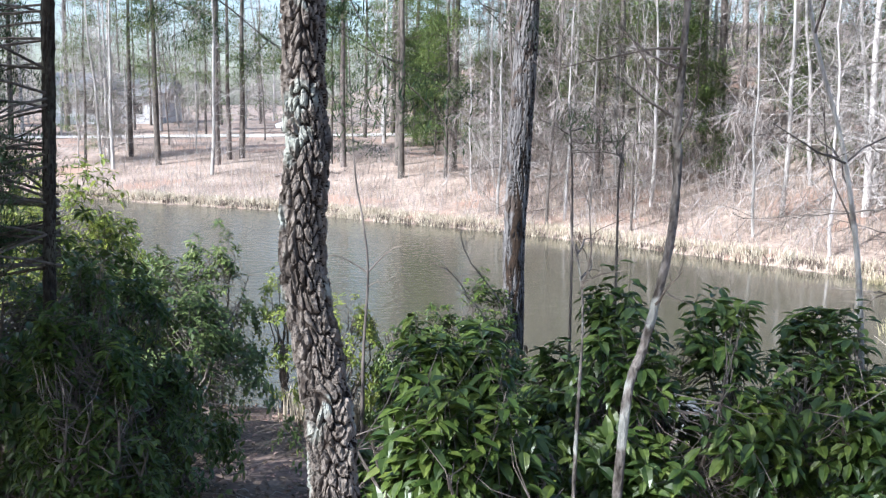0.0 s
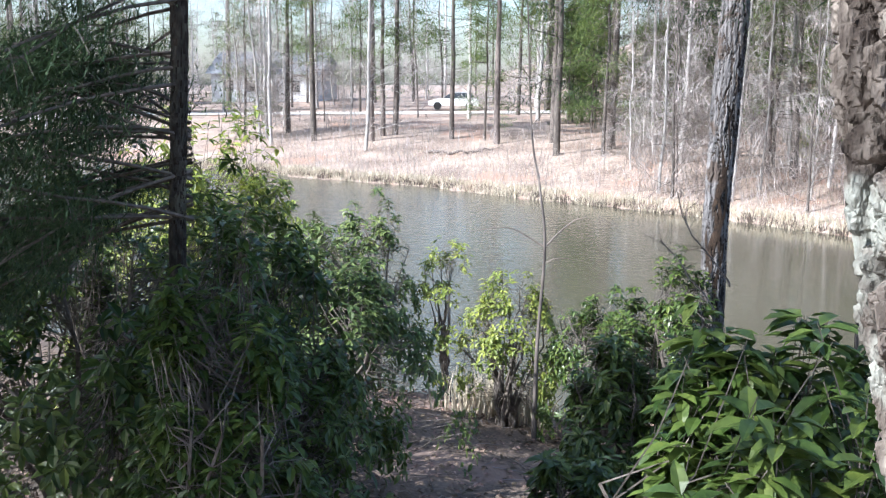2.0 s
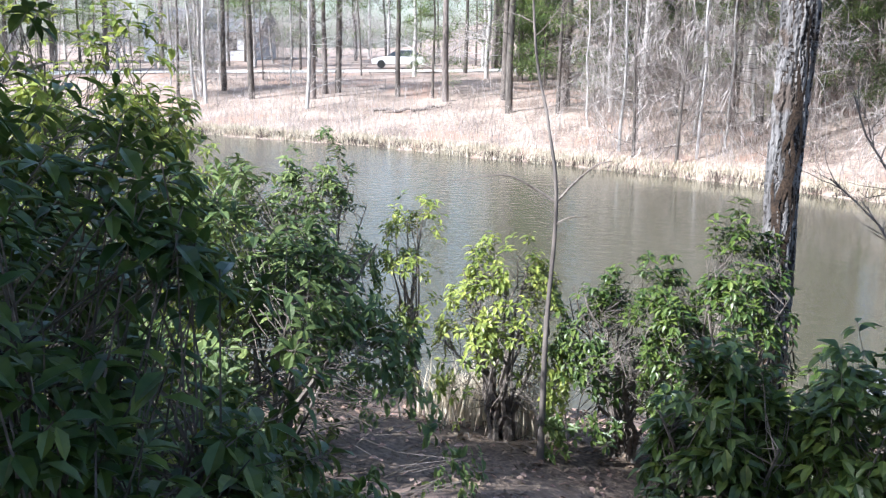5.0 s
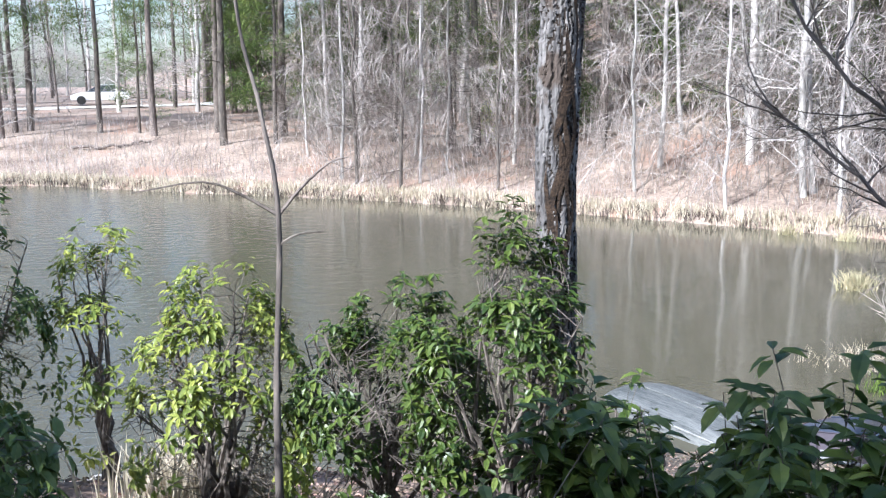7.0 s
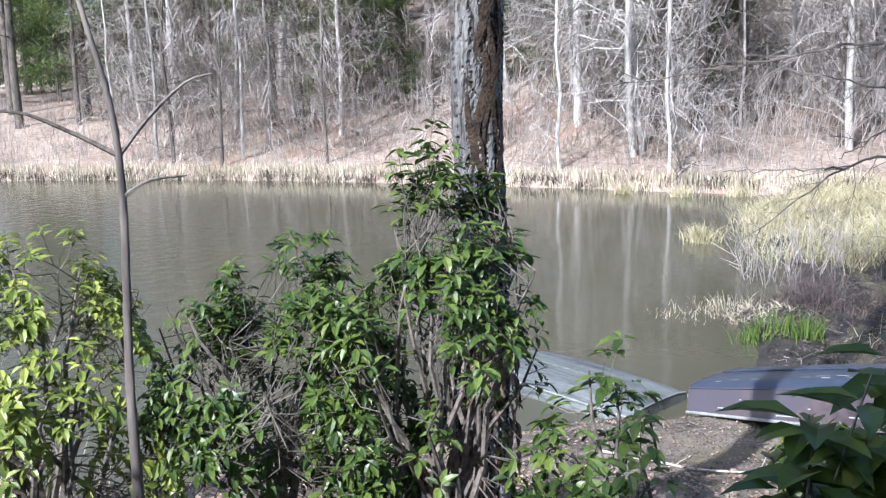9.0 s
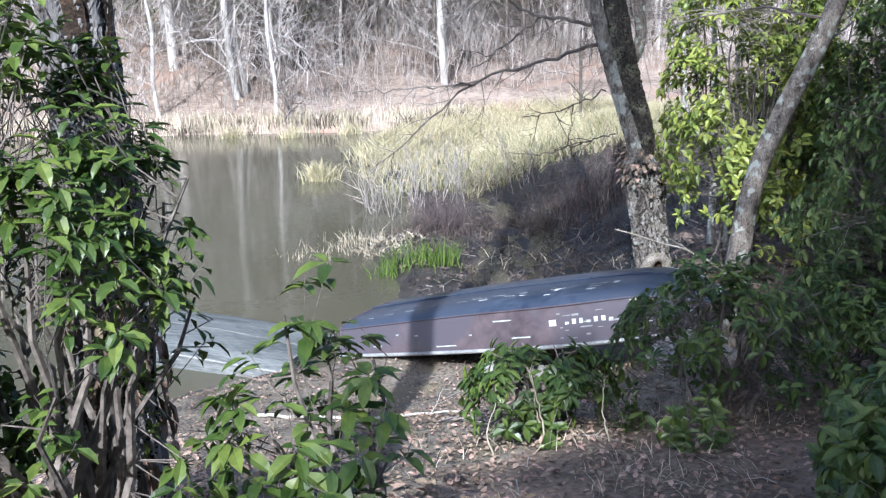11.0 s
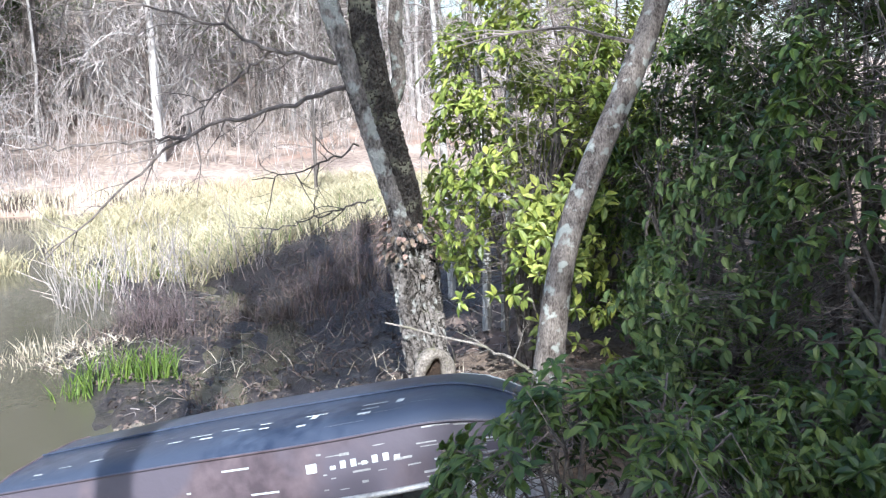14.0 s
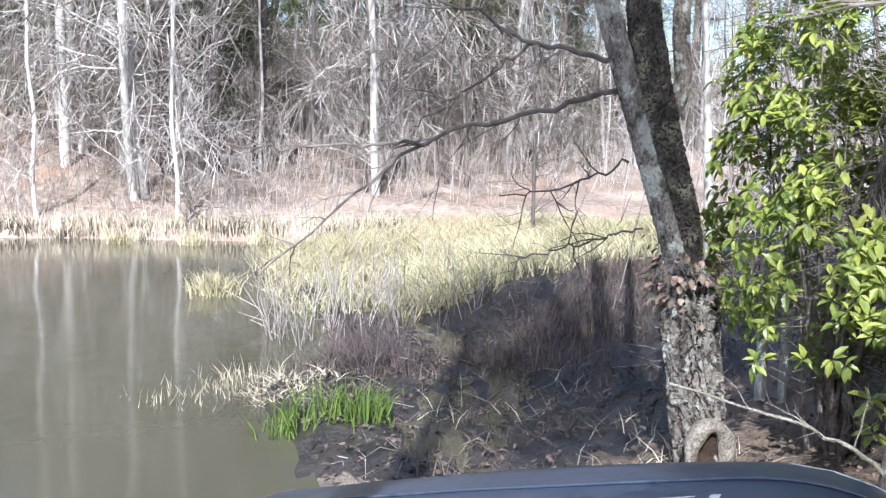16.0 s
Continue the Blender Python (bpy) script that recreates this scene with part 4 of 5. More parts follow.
# registration figures too worn to read
for k in range(7):
    s = 0.69 + 0.017 * k
    patch("lettering", on_side, s, s + 0.009, 0.54, 0.66 if k % 3 else 0.60, M_CHALK, "worn pale lettering bar")
patch("decal", on_side, 0.65, 0.668, 0.53, 0.68, M_CHALK, "small square pale decal")
for s, u, ds in [(0.43, 0.45, 0.008), (0.33, 0.2, 0.06), (0.2, 0.62, 0.008), (0.55, 0.3, 0.05), (0.12, 0.3, 0.03), (0.5, 0.75, 0.05), (0.26, 0.55, 0.012), (0.85, 0.4, 0.05), (0.9, 0.65, 0.06)]:
    patch("scratch", on_side, s, s + ds, u, u + 0.03, M_CHALK, "pale scratch")
patch("worn_bow", on_bottom, 0.985, 0.999, -0.5, 0.9, M_CHALK, "paint worn to bare metal", 9)
patch("worn_bow", on_bottom, 0.84, 0.985, 0.72, 0.97, M_CHALK, "paint worn to bare metal", 5)
# scuffs worn through the paint towards the bow
for i in range(34):
    s, u = g.uniform(0.66, 0.97), g.uniform(0.08, 0.95)
    patch("scuff", on_side, s, s + g.uniform(0.006, 0.03), u, u + g.uniform(0.012, 0.045), M_ALU, "paint scuffed off")
for i in range(18):
    s, v = g.uniform(0.05, 0.95), g.uniform(-0.95, 0.4)
    patch("scratch", on_bottom, s, s + g.uniform(0.012, 0.07), v, v + 0.005, M_ALU, "fine pale scratch")

rowboat("grey_dinghy", "overturned grey dinghy half in the water", 2.3, 0.58, 0.34, 0.6, M_GREYHULL, M_GREYHULL, frame_on((4.2, 13.55, -0.15), (3.37, 15.68, -0.17)), False)


# ---- shrubs along the path ----
NEAR = "evergreen shrubs by the pond"
LAUREL = "dense evergreen shrub with glossy drooping leaves"
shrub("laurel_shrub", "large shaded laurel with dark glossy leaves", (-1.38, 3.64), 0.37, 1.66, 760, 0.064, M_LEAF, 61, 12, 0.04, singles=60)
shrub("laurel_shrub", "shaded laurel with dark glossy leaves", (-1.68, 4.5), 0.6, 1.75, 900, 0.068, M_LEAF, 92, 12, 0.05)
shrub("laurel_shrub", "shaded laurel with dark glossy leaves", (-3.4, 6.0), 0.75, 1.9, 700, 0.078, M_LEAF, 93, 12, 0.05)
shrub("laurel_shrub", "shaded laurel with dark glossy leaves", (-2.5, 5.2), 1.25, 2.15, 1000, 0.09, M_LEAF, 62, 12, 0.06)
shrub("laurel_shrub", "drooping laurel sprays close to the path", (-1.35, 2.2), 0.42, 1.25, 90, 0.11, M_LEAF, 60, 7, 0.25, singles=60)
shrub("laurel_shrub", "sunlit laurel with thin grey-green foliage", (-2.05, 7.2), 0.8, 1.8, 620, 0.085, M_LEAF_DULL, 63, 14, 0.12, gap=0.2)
# lighter leaf colour gives this laurel its sunlit look
shrub("laurel_shrub", "tall laurel with leaf colour lightened for sun", (-3.1, 7.6), 1.0, 2.6, 820, 0.09, M_LEAF_YEL, 59, 14, 0.12)
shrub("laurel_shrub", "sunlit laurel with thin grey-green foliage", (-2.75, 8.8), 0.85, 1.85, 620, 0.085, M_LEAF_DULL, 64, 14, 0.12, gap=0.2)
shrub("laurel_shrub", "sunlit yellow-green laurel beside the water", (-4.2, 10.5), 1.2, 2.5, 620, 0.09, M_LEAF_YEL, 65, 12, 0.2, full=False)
shrub("rhododendron_shrub", LAUREL, (0.08, 3.2), 0.52, 1.62, 660, 0.105, M_LEAF, 66, 10, 0.2, singles=80)
shrub("rhododendron_shrub", LAUREL, (0.85, 3.75), 0.78, 1.78, 850, 0.10, M_LEAF, 67, 10, 0.2, singles=40)
shrub("rhododendron_shrub", LAUREL, (1.75, 3.7), 0.85, 1.76, 850, 0.10, M_LEAF, 68, 10, 0.15, singles=40)
shrub("rhododendron_shrub", LAUREL, (0.45, 4.6), 0.7, 1.25, 420, 0.10, M_LEAF, 69, 10, 0.15, singles=40)
shrub("rhododendron_shrub", "low shaded evergreen with broad upright leaves", (-0.18, 6.70), 0.36, 1.50, 480, 0.095, M_LEAF, 70, 9, 0.2, singles=80)
shrub("rhododendron_shrub", "low shaded evergreen with broad upright leaves", (0.32, 6.62), 0.48, 1.48, 560, 0.095, M_LEAF, 58, 10, 0.2, singles=60)
shrub("rhododendron_shrub", "low shaded evergreen with broad upright leaves", (1.15, 6.6), 0.6, 1.5, 560, 0.095, M_LEAF, 71, 10, 0.2, singles=40)
shrub("rhododendron_shrub", "small low evergreen beside the path", (-0.38, 5.85), 0.33, 0.85, 150, 0.11, M_LEAF, 57, 8, 0.15, singles=60)
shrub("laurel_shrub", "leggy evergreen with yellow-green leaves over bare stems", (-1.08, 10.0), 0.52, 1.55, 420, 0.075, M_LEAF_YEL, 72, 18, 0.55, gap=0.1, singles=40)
shrub("laurel_shrub", "leggy evergreen with green leaves over bare stems", (-0.2, 9.9), 0.62, 1.5, 640, 0.075, M_LEAF, 73, 18, 0.3, singles=40)
shrub("laurel_shrub", "tall evergreen growing round the pine trunk", (0.38, 9.5), 0.5, 1.9, 360, 0.08, M_LEAF, 74, 24, 0.62, singles=60)
shrub("laurel_shrub", "spindly yellow-green shrub at the water", (-1.95, 11.6), 0.42, 2.0, 120, 0.095, M_LEAF_YEL, 75, 9, 0.45, gap=0.1, full=False)
shrub("laurel_shrub", "sunlit laurel at the water's edge", (-2.75, 11.3), 0.6, 2.2, 380, 0.09, M_LEAF_DULL, 76, 12, 0.3)
shrub("laurel_sprig", "open sprig of large bright leaves beside the path", (0.78, 8.9), 0.33, 1.15, 40, 0.10, M_LEAF, 77, 6, 0.3, singles=60)
shrub("laurel_sprig", "low leafy sprig beside the path", (0.5, 8.65), 0.35, 0.8, 80, 0.09, M_LEAF, 78, 7, 0.2, singles=40)
shrub("boxy_shrub", "small bright green bush in front of the boat", (3.12, 10.1), 0.48, 0.50, 150, 0.10, M_LEAF, 79, 14, 0.10, singles=60, gap=0.1)
shrub("boxy_shrub", "small dark bush beside the boat", (3.95, 9.5), 0.68, 0.95, 270, 0.085, M_LEAF, 80, 20, 0.1, singles=40)
shrub("boxy_shrub", "small dark bush beside the boat", (4.75, 9.15), 0.5, 0.75, 220, 0.085, M_LEAF, 94, 12, 0.1)
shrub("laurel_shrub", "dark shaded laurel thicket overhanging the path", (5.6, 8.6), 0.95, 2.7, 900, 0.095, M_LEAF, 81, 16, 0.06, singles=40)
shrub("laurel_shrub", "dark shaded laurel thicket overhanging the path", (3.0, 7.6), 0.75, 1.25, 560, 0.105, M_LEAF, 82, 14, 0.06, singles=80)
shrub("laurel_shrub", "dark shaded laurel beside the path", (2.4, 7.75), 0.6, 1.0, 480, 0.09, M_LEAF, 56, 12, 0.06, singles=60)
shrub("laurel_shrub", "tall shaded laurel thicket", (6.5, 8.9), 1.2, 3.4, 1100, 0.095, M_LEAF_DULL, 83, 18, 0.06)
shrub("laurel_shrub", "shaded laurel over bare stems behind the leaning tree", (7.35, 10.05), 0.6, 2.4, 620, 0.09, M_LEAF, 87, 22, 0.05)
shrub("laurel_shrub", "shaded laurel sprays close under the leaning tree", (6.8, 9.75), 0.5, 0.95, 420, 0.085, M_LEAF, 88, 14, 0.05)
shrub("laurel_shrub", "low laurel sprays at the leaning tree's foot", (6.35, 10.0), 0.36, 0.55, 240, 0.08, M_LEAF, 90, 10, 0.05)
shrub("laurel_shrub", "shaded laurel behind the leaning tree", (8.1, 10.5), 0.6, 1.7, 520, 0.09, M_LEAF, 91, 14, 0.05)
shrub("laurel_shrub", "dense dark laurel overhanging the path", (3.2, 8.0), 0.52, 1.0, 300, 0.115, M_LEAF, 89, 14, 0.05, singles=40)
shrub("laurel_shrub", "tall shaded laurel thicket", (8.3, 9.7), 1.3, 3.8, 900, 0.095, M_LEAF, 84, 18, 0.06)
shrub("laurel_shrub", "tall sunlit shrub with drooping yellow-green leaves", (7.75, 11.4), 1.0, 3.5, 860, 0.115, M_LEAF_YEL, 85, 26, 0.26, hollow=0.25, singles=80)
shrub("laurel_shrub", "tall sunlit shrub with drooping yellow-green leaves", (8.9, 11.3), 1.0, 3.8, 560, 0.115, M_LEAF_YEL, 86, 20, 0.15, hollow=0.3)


# ---- far woods ----
def bare_tree(seed, h, r, mat, name, label, fork=False):
    g = np.random.default_rng(seed)
    ob = thing(name, label, "tree", "trees on the far bank")
    tr, cr = Mesh(), Mesh()
    lean = g.normal(0, 0.03, 2)
    n = 9
    zs = np.linspace(-0.3, h, n)
    p = np.stack([lean[0] * zs + np.cumsum(g.normal(0, 0.07, n)), lean[1] * zs + np.cumsum(g.normal(0, 0.07, n)), zs], -1)
    tr.tube(p, np.linspace(r * 1.15, r * 0.25, n), 7)
    part("trunk", tr, mat, ob, smooth=True)
    tips = []
    for i in range(42):
        k = g.uniform(0.07, 0.95) ** 1.15
        q = np.array([np.interp(k * h, zs, p[:, j]) for j in range(3)])
        ends = []
        limb(cr, q, (g.normal(), g.normal(), g.uniform(-0.05, 0.9)), h * 0.15 * (1.1 - k * 0.6) * g.uniform(0.6, 1.3), r * 0.22 * (1.2 - k), 1, g, 3, 0.0, 0.4, (3, 6), ends, 0.6)
        tips += ends
    part("crown", cr, mat, ob, "bare winter branches")
    tp = np.repeat(np.array([e[0] for e in tips]), 4, axis=0)
    td = np.repeat(np.array([e[1] for e in tips]), 4, axis=0)
    tp = tp - td * g.uniform(0, 0.8, (len(tp), 1))
    tw = Mesh()
    blades(tw, tp, td + g.normal(0, 0.55, td.shape), (0.2, 0.3, 0.9), g.uniform(0.5, 1.3, len(tp)), 0.020, SPRIG, [(0, 2, 3), (0, 3, 1)])
    part("twigwork", tw, M_FINETWIG, ob, kind="stuff")
    return ob


def pine_tree(seed, h, r, low=0.35, name="pine_tree", label="tall pine with a bare lower trunk"):
    g = np.random.default_rng(seed)
    ob = thing(name, label, "tree", "trees on the far bank")
    tr, br, nd, tips = Mesh(), Mesh(), Mesh(), []
    lean = g.normal(0, 0.012, 2)
    zs = np.linspace(-0.3, h, 8)
    p = np.stack([lean[0] * zs, lean[1] * zs, zs], -1) + g.normal(0, 0.03, (8, 3)) * (1, 1, 0)
    tr.tube(p, np.linspace(r * 1.15, r * 0.2, 8), 7)
    part("trunk", tr, M_FARBARK, ob, smooth=True)
    for i in range(44):
        k = g.uniform(0.12, 0.98)
        a = g.uniform(0, 2 * math.pi)
        q = np.array([np.interp(k * h, zs, p[:, j]) for j in range(3)])
        live = k > low + g.normal(0, 0.05)
        ln = (h * 0.18 * (1.12 - k) + 0.3) * g.uniform(0.6, 1.1) * (1 if live else 0.5)
        ends = []
        limb(br, q, (math.cos(a), math.sin(a), g.uniform(-0.1, 0.35)), ln, 0.02, 1, g, 3, 0.0, 0.3, (3, 6), ends, 0.45)
        if live:
            tips += [e[0] for e in ends] + [q + (ends[0][0] - q) * f for f in (0.55, 0.8)]
    needles(nd, tips, g, 30, 0.26, 0.042, 0.24, 0.45)
    part("branchwork", br, M_FARBARK, ob, kind="stuff")
    part("crown", nd, M_NEEDLE, ob, "airy green needle crown", kind="stuff")
    return ob


bares = [bare_tree(100 + i, h, r, m, n, l) for i, (h, r, m, n, l) in enumerate([
    (15, 0.13, M_FARPALE, "hardwood_tree", "bare pale-barked hardwood tree"), (12, 0.08, M_FARPALE, "hardwood_tree", "slender bare hardwood tree"),
    (14, 0.12, M_FARBARK, "hardwood_tree", "bare dark-barked hardwood tree"), (9, 0.05, M_FARPALE, "young_tree", "thin bare young tree"),
    (10, 0.055, M_FARBARK, "young_tree", "thin bare young tree"), (13, 0.09, M_FARPALE, "hardwood_tree", "bare pale-barked hardwood tree")])]
pines = [pine_tree(120 + i, h, r, lo) for i, (h, r, lo) in enumerate([(18, 0.17, 0.32), (16, 0.14, 0.26), (19, 0.19, 0.36), (12, 0.09, 0.16), (7, 0.055, 0.08)])]
used = set()


def plant(ob, x, y, turn=0.0, size=1.0, group=""):
    m = pose(x, y, gz(x, y) - 0.05, 0, 0, turn) @ Matrix.Scale(size, 4)
    if ob.name in used:
        c = copy_thing(ob, m)
        c.matrix_basis = m
        if group:
            tagged(c, "tree added out of view behind the path, bare below", "tree", group)
    else:
        used.add(ob.name)
        ob.matrix_basis = m


g = np.random.default_rng(200)
count = 0
while count < 430:
    x = g.uniform(-58, 62)
    df = g.uniform(2.0, 55) if g.uniform() < 0.75 else g.uniform(0.8, 9)
    y = float(np.interp(x, FAR_X, FAR_Y)) + df / 0.85
    right = x + 0.15 * (y - 40)
    open_left = right < 2
    if open_left and (df < 5 or g.uniform() < 0.55):
        continue
    if x > 14 and y < 26.5:
        continue
    if open_left:
        ob = pines[g.integers(4)] if g.uniform() < 0.45 else bares[g.integers(6)]
    elif df < 6:
        ob = bares[[1, 3, 4, 3, 5][g.integers(5)]]
    else:
        ob = pines[g.integers(4)] if g.uniform() < 0.6 else bares[g.integers(6)]
    plant(ob, x, y, g.uniform(0, 360), g.uniform(0.8, 1.2))
    count += 1
# trees that stand out on the far bank
for ob, x, y in [(pines[0], -12.2, 59.0), (pines[1], -12.9, 58.7), (bares[1], 3.57, 47.0), (bares[5], 2.3, 47.6), (pines[2], 9.0, 58.0), (bares[0], 23.4, 33.8), (bares[1], 14.2, 37.6), (pines[1], -8.5, 57), (pines[0], -17, 58), (bares[2], 0.5, 50), (bares[0], 15.2, 34.2), (bares[5], 15.5, 34.0), (bares[1], 14.9, 34.0)]:
    plant(ob, x, y, 40 * x, 1.0)
# young pines under the hardwoods on the hillside
for i in range(46):
    x = g.uniform(-2, 42)
    plant(pines[4], x, float(np.interp(x, FAR_X, FAR_Y)) + g.uniform(9, 32), g.uniform(0, 360), g.uniform(0.7, 1.25))
# unseen woods added behind the path, to cut skylight on the near shrubs
count = 0
while count < 70:
    x, y = g.uniform(-34, 34), g.uniform(-34, 1)
    if 0.56 * x - 0.83 * y < 1.2 or math.hypot(x, y) < 3.5 or (x < 9 and y > 3):
        continue
    plant(pines[g.integers(4)] if g.uniform() < 0.6 else bares[g.integers(6)], x, y, g.uniform(0, 360), g.uniform(0.7, 1.1), "woods behind the path")
    count += 1
# the marsh's own woodland edge, to the right
for i in range(16):
    plant(bares[(2, 4, 4, 3)[g.integers(4)]], g.uniform(15, 32), g.uniform(9, 21), g.uniform(0, 360), g.uniform(0.55, 0.8))


def thicket(name, label, n, xy, height, mat, seed, radius=0.012, forks=2):
    """Upright whips with a few forks, too many to count."""
    g = np.random.default_rng(seed)
    m = Mesh()
    for i in range(n):
        x, y = xy(g)
        z = gz(x, y)
        h = height * g.uniform(0.35, 1.25)
        d = unit((g.normal(0, 0.22), g.normal(0, 0.22), 1))
        p = np.array((x, y, z - 0.05))
        q = p + d * h * 0.55
        e = q + unit(d + g.normal(0, 0.2, 3)) * h * 0.45
        m.tube([p, q, e], (radius, radius * 0.75, radius * 0.3), 3)
        for _ in range(forks):
            s = p + (e - p) * g.uniform(0.3, 0.8)
            m.tube([s, s + unit(d + g.normal(0, 0.5, 3)) * h * g.uniform(0.2, 0.45)], (radius * 0.6, radius * 0.25), 3)
    ob = part(name, m, mat)
    return tagged(ob, label, "undergrowth", kind="stuff")


def far_xy(d0, d1, x0=-18, x1=34):
    def pick(g):
        x = g.uniform(x0, x1)
        return x, float(np.interp(x, FAR_X, FAR_Y)) + g.uniform(d0, d1)
    return pick


thicket("bank_thicket", "pinkish leafless undergrowth on the far bank", 3000, far_xy(2, 22, 1, 36), 1.9, M_WHIP, 300, 0.011, 4)
thicket("bank_thicket", "thin leafless undergrowth on the open bank", 700, far_xy(1, 16, -20, 6), 1.1, M_WHIP, 301, 0.012, 2)
thicket("brush_thicket", "dense grey leafless brush on the hillside", 800, far_xy(14, 45, 0, 45), 2.6, M_BRUSH, 302, 0.013, 5)


thicket("bank_weeds", "low dead weeds on the far bank", 2600, far_xy(0.4, 8, -20, 17), 0.55, M_WHIP, 306, 0.009, 2)


def tufts(name, label, pts, per, spread, height, width, mat, seed, lean=0.4):
    g = np.random.default_rng(seed)
    p = np.repeat(np.asarray(pts, float), per, axis=0)
    p = p + g.normal(0, spread, p.shape)
    z = ground_z(p[:, 0], p[:, 1])
    m = Mesh()
    grass(m, np.stack([p[:, 0], p[:, 1], np.maximum(z, -0.12) - 0.02], -1), height, width, lean, g)
    return tagged(part(name, m, mat), label, "grass", kind="stuff")


g = np.random.default_rng(400)
xs = g.uniform(-22, 17, 1300)
tufts("bank_grass", "bleached grass along the far waterline", np.stack([xs, np.interp(xs, FAR_X, FAR_Y) + g.uniform(-0.15, 0.9, 1300)], -1), 9, 0.14, 0.30, 0.014, M_STRAW, 401)
xs = g.uniform(-22, 17, 900)
tufts("bank_grass", "low dry grass on the far bank", np.stack([xs, np.interp(xs, FAR_X, FAR_Y) + g.uniform(0.8, 7, 900)], -1), 3, 0.25, 0.16, 0.014, M_STRAW, 402)
# dark tufts stand in for reed shadows and the shaded undercut
xs = g.uniform(-22, 17, 420)
tufts("sedge_tuft", "dark sedge fringe added as shade under the far bank", np.stack([xs, np.interp(xs, FAR_X, FAR_Y) + g.uniform(-0.1, 0.25, 420)], -1), 9, 0.09, 0.24, 0.016, M_SEDGE, 410, 0.8)
# marsh
n = 1500
mx, my = g.uniform(8.8, 22, n), g.uniform(15.3, 24, n)
ok = (my < np.interp(mx, NEAR_X, NEAR_Y) + 0.2) & (my > 17.4 - 0.55 * np.maximum(0, mx - 10.5)) & (mx > 9.5 + 0.4 * (my - 17.4) + 0.3 * np.sin(my * 3))
tufts("marsh_grass", "tall pale yellow-green marsh grass", np.stack([mx, my], -1)[ok], 26, 0.17, 0.34, 0.009, M_MARSH, 403, 1.3)
front = ok & (my < 19.2) & (g.uniform(0, 1, n) < 0.3)
tufts("marsh_grass", "fresh green blades among the marsh grass", np.stack([mx, my], -1)[front], 14, 0.2, 0.28, 0.008, M_GREENGRASS, 411, 0.8)
tufts("marsh_grass", "grass hummock standing in the water", [(9.9, 20.6), (9.8, 20.5), (10.0, 20.75), (13.0, 25.6), (12.2, 26.9), (14.2, 24.9)], 130, 0.13, 0.42, 0.012, M_MARSH, 404, 0.7)
tufts("green_tuft", "fresh green grass tuft at the mud's edge", [(6.5, 15.05), (6.72, 14.85), (6.95, 14.7), (7.1, 14.75)], 80, 0.13, 0.32, 0.006, M_GREENGRASS, 405, 0.8)
tufts("reed_heap", "pale heap of flattened straw on the spit", np.stack([g.uniform(6.8, 7.5, 40), g.uniform(15.6, 16.1, 40)], -1), 9, 0.07, 0.10, 0.009, M_STRAW, 412, 2.6)
tufts("reed_stubble", "broken pale reeds on the spit", np.stack([g.uniform(6.2, 7.5, 60), 16.6 - 0.2 * g.uniform(0, 1, 60) + 0.25 * g.normal(0, 1, 60)], -1), 4, 0.08, 0.24, 0.006, M_STRAW, 406, 0.6)
tufts("straw_tuft", "bleached grass in the shaded mud", [(7.4, 14.5), (7.6, 14.3), (8.2, 13.9), (8.9, 14.2), (7.9, 12.9), (7.0, 12.5), (7.5, 12.4)], 12, 0.2, 0.2, 0.006, M_STRAW, 407, 1.8)
thicket("marsh_whips", "dark leafless whips at the marsh edge", 90, lambda g: (g.uniform(8.2, 13), 14.6 + g.uniform(0, 2.4)), 0.5, M_FARBARK, 303, 0.005, 4)
thicket("marsh_whips", "clump of fine purple-brown whips at the mud's edge", 110, lambda g: (8.1 + g.normal(0, 0.22), 15.8 + g.normal(0, 0.2)), 0.55, M_PLUM, 307, 0.004, 5)
thicket("marsh_whips", "clump of fine purple-brown whips under the forked tree", 260, lambda g: (10.6 + g.normal(0, 0.9), 14.9 + g.normal(0, 0.45)), 0.32, M_PLUM, 308, 0.004, 5)
thicket("marsh_whips", "pale leafless whips standing in the marsh", 90, lambda g: (8.4 + g.uniform(0, 2.6), 16.6 + g.uniform(0, 1.8)), 1.0, M_WHIP, 304, 0.007, 3)
thicket("marsh_whips", "pale leafless saplings behind the forked tree", 150, lambda g: (g.uniform(11, 17), g.uniform(11.5, 15)), 2.6, M_WHIP, 305, 0.009, 4)
# dry grass round the shrubs at the water
tufts("straw_tuft", "bleached grass under the leggy shrubs", [(-1.2, 10.4), (-1.4, 10.7), (-1.0, 10.6), (-1.5, 10.3), (-0.9, 10.2), (-1.3, 11.0)], 90, 0.13, 0.45, 0.009, M_STRAW, 408, 0.5)
tufts("straw_tuft", "dry grass on the path by the boat", np.stack([g.uniform(1.6, 4.2, 60), g.uniform(8.8, 10.6, 60)], -1), 8, 0.12, 0.08, 0.0026, M_STRAW, 409, 1.8)


